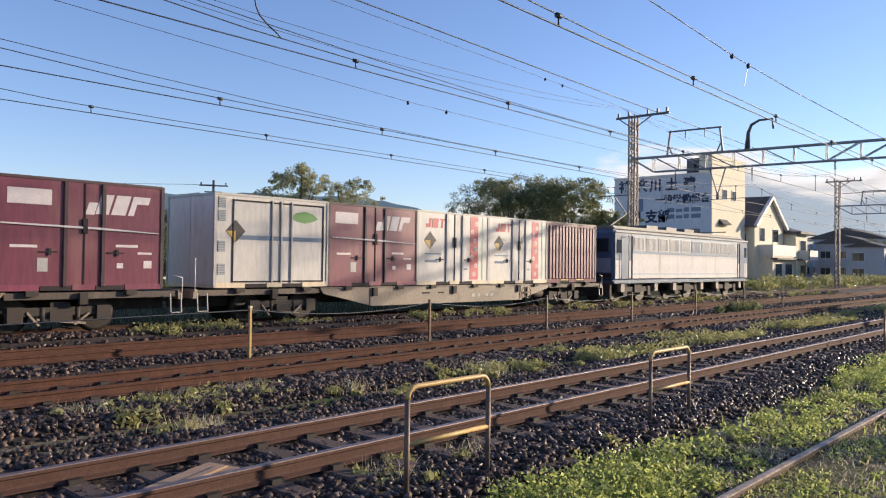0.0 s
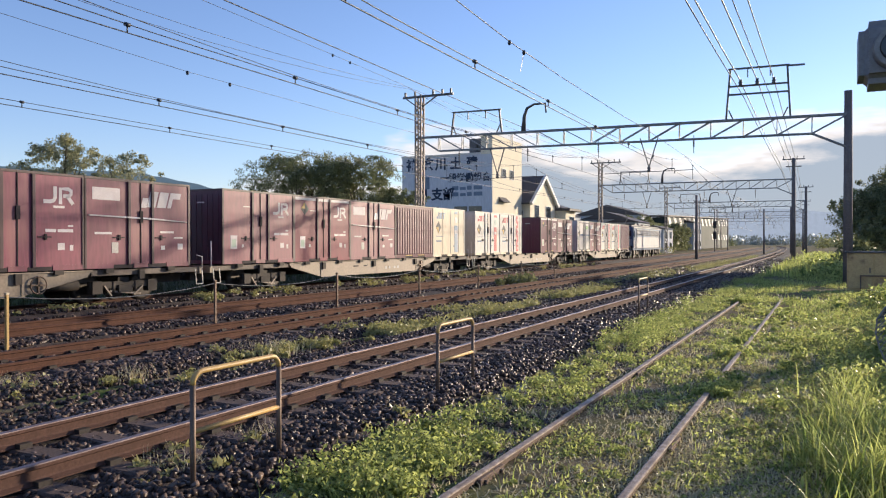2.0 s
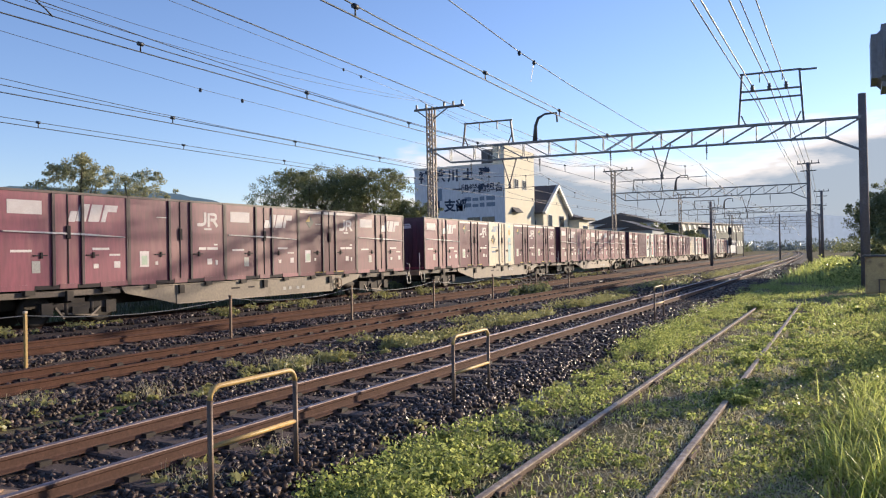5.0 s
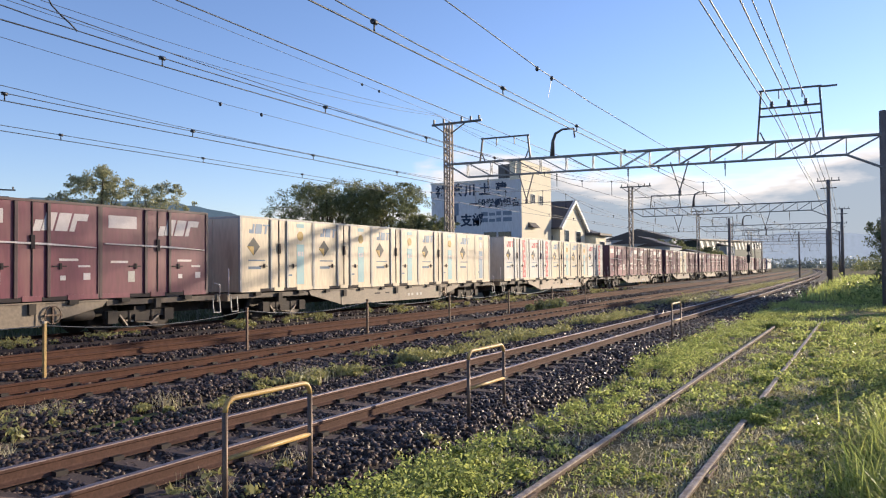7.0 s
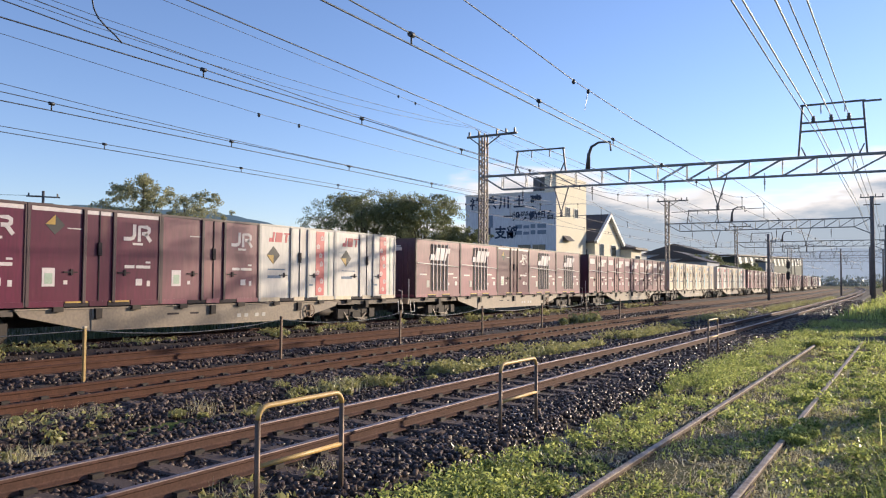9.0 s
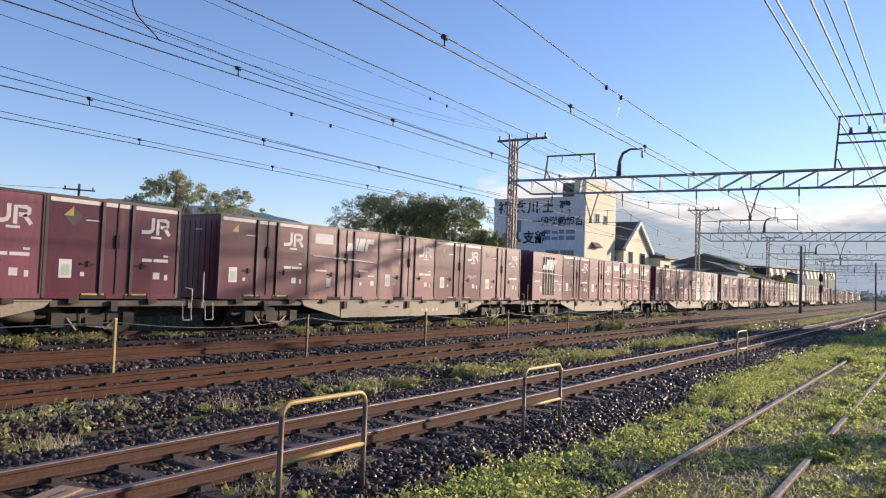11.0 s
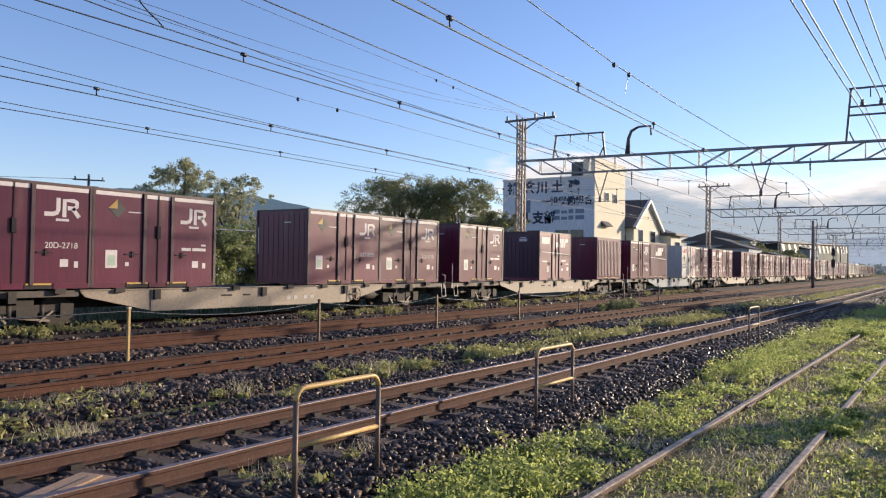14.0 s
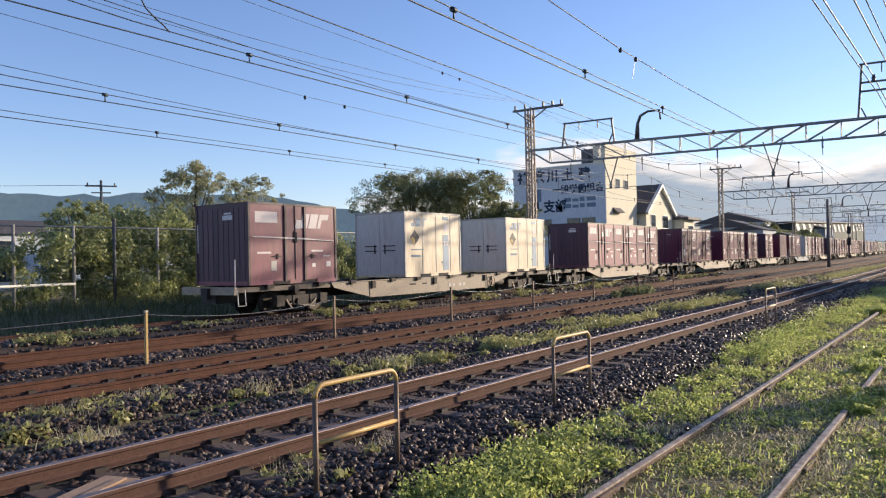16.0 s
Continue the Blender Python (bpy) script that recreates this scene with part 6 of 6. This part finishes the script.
    each("sill_slot", [(1.188, 1.195, -1.6, -1.2, 0.68, 0.73), (1.188, 1.195, -0.8, -0.5, 0.68, 0.73)], M["slot"], w)
    return w


def locomotive():
    e = thing("electric_locomotive", "weathered blue and pale grey electric locomotive with louvred sides", "locomotive")
    part("body", rounded([(-1.4, 1.4, -8.1, 8.1, 1.0, 3.35)], 0.12, 3), M["locoblue"], e)
    part("lower_band", soup([(1.4, 1.412, -6.45, 6.45, 1.12, 2.3)]), M["locogrey"], e, "pale grey lower side")
    part("upper_band", soup([(1.4, 1.41, -6.45, 6.45, 2.31, 3.2)]), M["locopale"], e, "pale blue upper side")
    for s in (-1, 1):
        part("cab_band", soup([(1.4, 1.408, min(s * 6.5, s * 7.95), max(s * 6.5, s * 7.95), 1.12, 1.95)]), M["locogrey"], e, "pale grey lower cab side")
        part("end_band", soup([(-1.25, 1.25, s * 8.1 - 0.008, s * 8.1 + 0.008, 1.4, 2.05)]), M["locopale"], e, "pale blue band across the cab end")
    part("skirt", soup([(-1.38, 1.38, -8.0, 8.0, 0.9, 1.0)]), M["locoblue"], e)
    for k in range(10):
        y = -6.3 + k * 1.27
        l = part("side_louvre", soup([(1.405, 1.425, y, y + 1.12, 2.42, 3.08)]), M["locopale"] if k == 5 else M["locolouvre"], e)
        part("louvre_slats", soup([(1.42, 1.436, y + 0.06 + j * 0.13, y + 0.1 + j * 0.13, 2.46, 3.04) for j in range(8)]), M["locogrey"], l)
    for s in (-1, 1):
        part("cab_door", rounded([(1.405, 1.43, s * 7.1 - 0.32, s * 7.1 + 0.32, 1.15, 3.05)], 0.01), M["locoblue"], e)
        part("cab_window", soup([(1.405, 1.42, s * 7.62 - 0.2, s * 7.62 + 0.2, 2.3, 2.9)]), M["glass"], e)
        for x in (-0.65, 0.65):
            part("windscreen", rounded([(x - 0.5, x + 0.5, s * 8.1 - 0.02, s * 8.1 + 0.02, 2.35, 2.95)], 0.01), M["glass"], e)
        part("hand_rail", tube([(1.46, s * 7.5, 1.1), (1.46, s * 7.5, 2.3)], 0.02, 6), M["mark"], e)
        part("number_bars", soup([(-0.4, 0.4, s * 8.1 - 0.03, s * 8.1 + 0.03, 1.7, 1.9)]), M["mark"], e)
        part("headlamp", tube([(0, s * 8.05, 3.25), (0, s * 8.2, 3.25)], 0.14, 12), M["glass"], e)
        part("pilot", soup([(-1.2, 1.2, s * 8.0 - 0.08, s * 8.0 + 0.08, 0.3, 0.9)]), M["bogie"], e)
    for yy in (-6.75, -6.42, 6.42, 6.75):
        part("door_seam", soup([(1.4, 1.434, yy - 0.025, yy + 0.025, 1.1, 3.1)]), M["slot"], e)
    part("cornice", rounded([(1.3, 1.46, -8.0, 8.0, 3.22, 3.32)], 0.02), M["locolouvre"], e, "off-white gutter strip")
    part("foot_stripe", soup([(1.4, 1.416, -6.4, 6.4, 1.3, 1.36)]), M["locopale"], e)
    part("end_stripe", soup([(-1.3, 1.3, -8.115, -8.1, 1.15, 1.35)]), M["slot"], e)
    part("roof", rounded([(-1.2, 1.2, -7.8, 7.8, 3.33, 3.55)], 0.08, 2), M["darksteel"], e)
    part("roof_gear", soup([(-0.5, 0.5, y, y + 1.2, 3.55, 3.78) for y in (-3.2, -1.0, 1.2)]), M["darksteel"], e)
    for y in (-5.3, 5.3):
        part("pantograph", soup([((-0.6, y - 0.8, 3.6), (0.6, y - 0.8, 3.6), 0.06, 0.06), ((0, y - 0.8, 3.6), (0, y + 0.9, 4.3), 0.05, 0.05), ((0, y + 0.9, 4.3), (0, y - 0.3, 5.1), 0.04, 0.04), ((-0.8, y - 0.3, 5.12), (0.8, y - 0.3, 5.12), 0.06, 0.05)] if y < 0 else [((-0.6, y - 0.8, 3.6), (0.6, y - 0.8, 3.6), 0.06, 0.06), ((0, y - 0.8, 3.62), (0, y + 0.9, 3.72), 0.05, 0.05), ((-0.8, y + 0.9, 3.8), (0.8, y + 0.9, 3.8), 0.06, 0.05)]), M["darksteel"], e)
    for y in (-5.4, 0.0, 5.4):
        b = part("bogie", soup([(s * 1.05 - 0.06, s * 1.05 + 0.08, y - 1.9, y + 1.9, 0.5, 0.72) for s in (-1, 1)] + [(s * 1.05 - 0.09, s * 1.05 + 0.12, y + k * 1.2 - 0.18, y + k * 1.2 + 0.18, 0.3, 0.75) for s in (-1, 1) for k in (-1, 1)] + [(1.0, 1.2, y - 0.35, y + 0.35, 0.45, 0.95)]), M["bogie"], e)
        for k in (-1, 1):
            part("wheelset", joined([tube([(s * 0.5, y + k * 1.2, 0.56), (s * 0.63, y + k * 1.2, 0.56)], 0.56, 24) for s in (-1, 1)] + [tube([(-1.0, y + k * 1.2, 0.56), (1.0, y + k * 1.2, 0.56)], 0.09, 8)]), M["wheel"], b)
        part("sand_box", soup([(1.1, 1.3, y + 1.5, y + 1.85, 0.5, 0.95), (1.1, 1.3, y - 1.85, y - 1.5, 0.5, 0.95)]), M["frame"], b)
    return e


# slots from the front of each wagon; a dot is an empty place
CONSIST = ["RIB BLOOM BLOOM STRIPED REEF", "STRIPED BANDED . BLOOM REDBAND", "SLATEBAND RIB STRIPED FRESH FADED", "STRIPED FADED REDBAND RIB STRIPED", "STRIPED STRIPED STRIPED FADED STRIPED",
           "BANDED BANDED TEALBAND BANDED STRIPED", "STRIPED BANDED STRIPED FADED STRIPED", "BLOOM TEALBAND TEALBAND BLOOM BLOOM", "SLATEBAND TEALBAND TEALBAND TEALBAND TEALBAND", "STRIPED STRIPED STRIPED STRIPED STRIPED",
           "BAR BAR BANDED BAR BAR", "BLOOM BLOOM FADED BANDED BANDED", "STRIPED STRIPED FADED BANDED BAR", "FADED BANDED FADED STRIPED BANDED", "BANDED FADED . BANDED STRIPED",
           "BANDED BLOOM . RIBW BANDED", "RIB . STRIPED . BANDED", "BANDED BANDED . BANDED BANDED", ". STRIPED STRIPED STRIPED .", "SLATEBAND . SLATEBAND . STRIPED"]
# where the middle of each wagon stands along the line at the start
WAGON_AT = (20.0, -0.2, -20.4, -40.65, -61.0, -81.05, -101.8, -122.6, -143.3, -163.5, -183.9, -204.2, -224.4, -244.6, -264.8, -285.0, -305.6, -326.0, -346.35, -366.65)
BLUE = (15,)
TRAIN = []
# numbers that can be read on the sides: wagon, slot, text
NUMBERS = {(13, 1): "20D-1131", (15, 4): "19D-50663", (17, 0): "20D-5538", (17, 1): "20D-8036", (17, 4): "20D-2718", (5, None): "104-2171", (15, None): "104-2636"}


def number(parent, text, y, z, x, size):
    for o in [o for o in parent.children if o.name.startswith(("number_bar", "lettering_bar"))]:
        bpy.data.objects.remove(o)
    cu = bpy.data.curves.new("number", "FONT")
    cu.body, cu.size, cu.extrude = text, size, 0.003
    cu.materials.append(M["mark"])
    ob = new("number_lettering", cu)
    ob.parent = parent
    ob.matrix_basis = pose(x, y, z, 90, 0, 90)


def train():
    far = pose(0, -900, 0)
    loco = locomotive()
    TRAIN.append((loco, 38.75, None))
    plain, blue = wagon(False), wagon(True)
    boxes = {k: container(k) for k in ("BANDED", "FRESH", "FADED", "STRIPED", "RIB", "RIBW", "BAR", "REDBAND", "BLOOM", "TEALBAND", "SLATEBAND", "REEF")}
    used, lettered = set(), []
    for i, row in enumerate(CONSIST):
        u = WAGON_AT[i]
        src = blue if i in BLUE else plain
        w = src if src not in used else copy_thing(src, far)
        used.add(src)
        TRAIN.append((w, u, None))
        if (i, None) in NUMBERS:
            lettered.append((w, NUMBERS[i, None], 0.9, 0.66, 1.193, 0.24))
        for k, kind in enumerate(row.split()):
            if kind == ".":
                continue
            ob = boxes[kind]
            if ob in used:
                ob = copy_thing(ob, far)
            used.add(ob)
            TRAIN.append((ob, u, 3.76 * (2 - k)))
            if (i, k) in NUMBERS:
                lettered.append((ob, NUMBERS[i, k], 0.72, 0.96, WID / 2 + 0.004, 0.2))
    for job in lettered:
        number(*job)


def motions():
    for ob, u, off in TRAIN:
        rows = []
        for t in (0, 2, 4, 6, 8, 10, 12, 14, 16):
            m = on_line(TRACK_X["D"], u + SPEED * t)
            if off is not None:
                m = m @ pose(0, off, FLOOR)
            rows.append((t, m))
        walk(ob, rows)


build_ground()
for key in "ABCD":
    build_track(key, True, 45 if key in "AB" else 0)
shoulder()
build_track("A", False, 30, True)
office()
houses()
fence()
distance()
plants()
lineside()
train()
weeds()
stones()
motions()
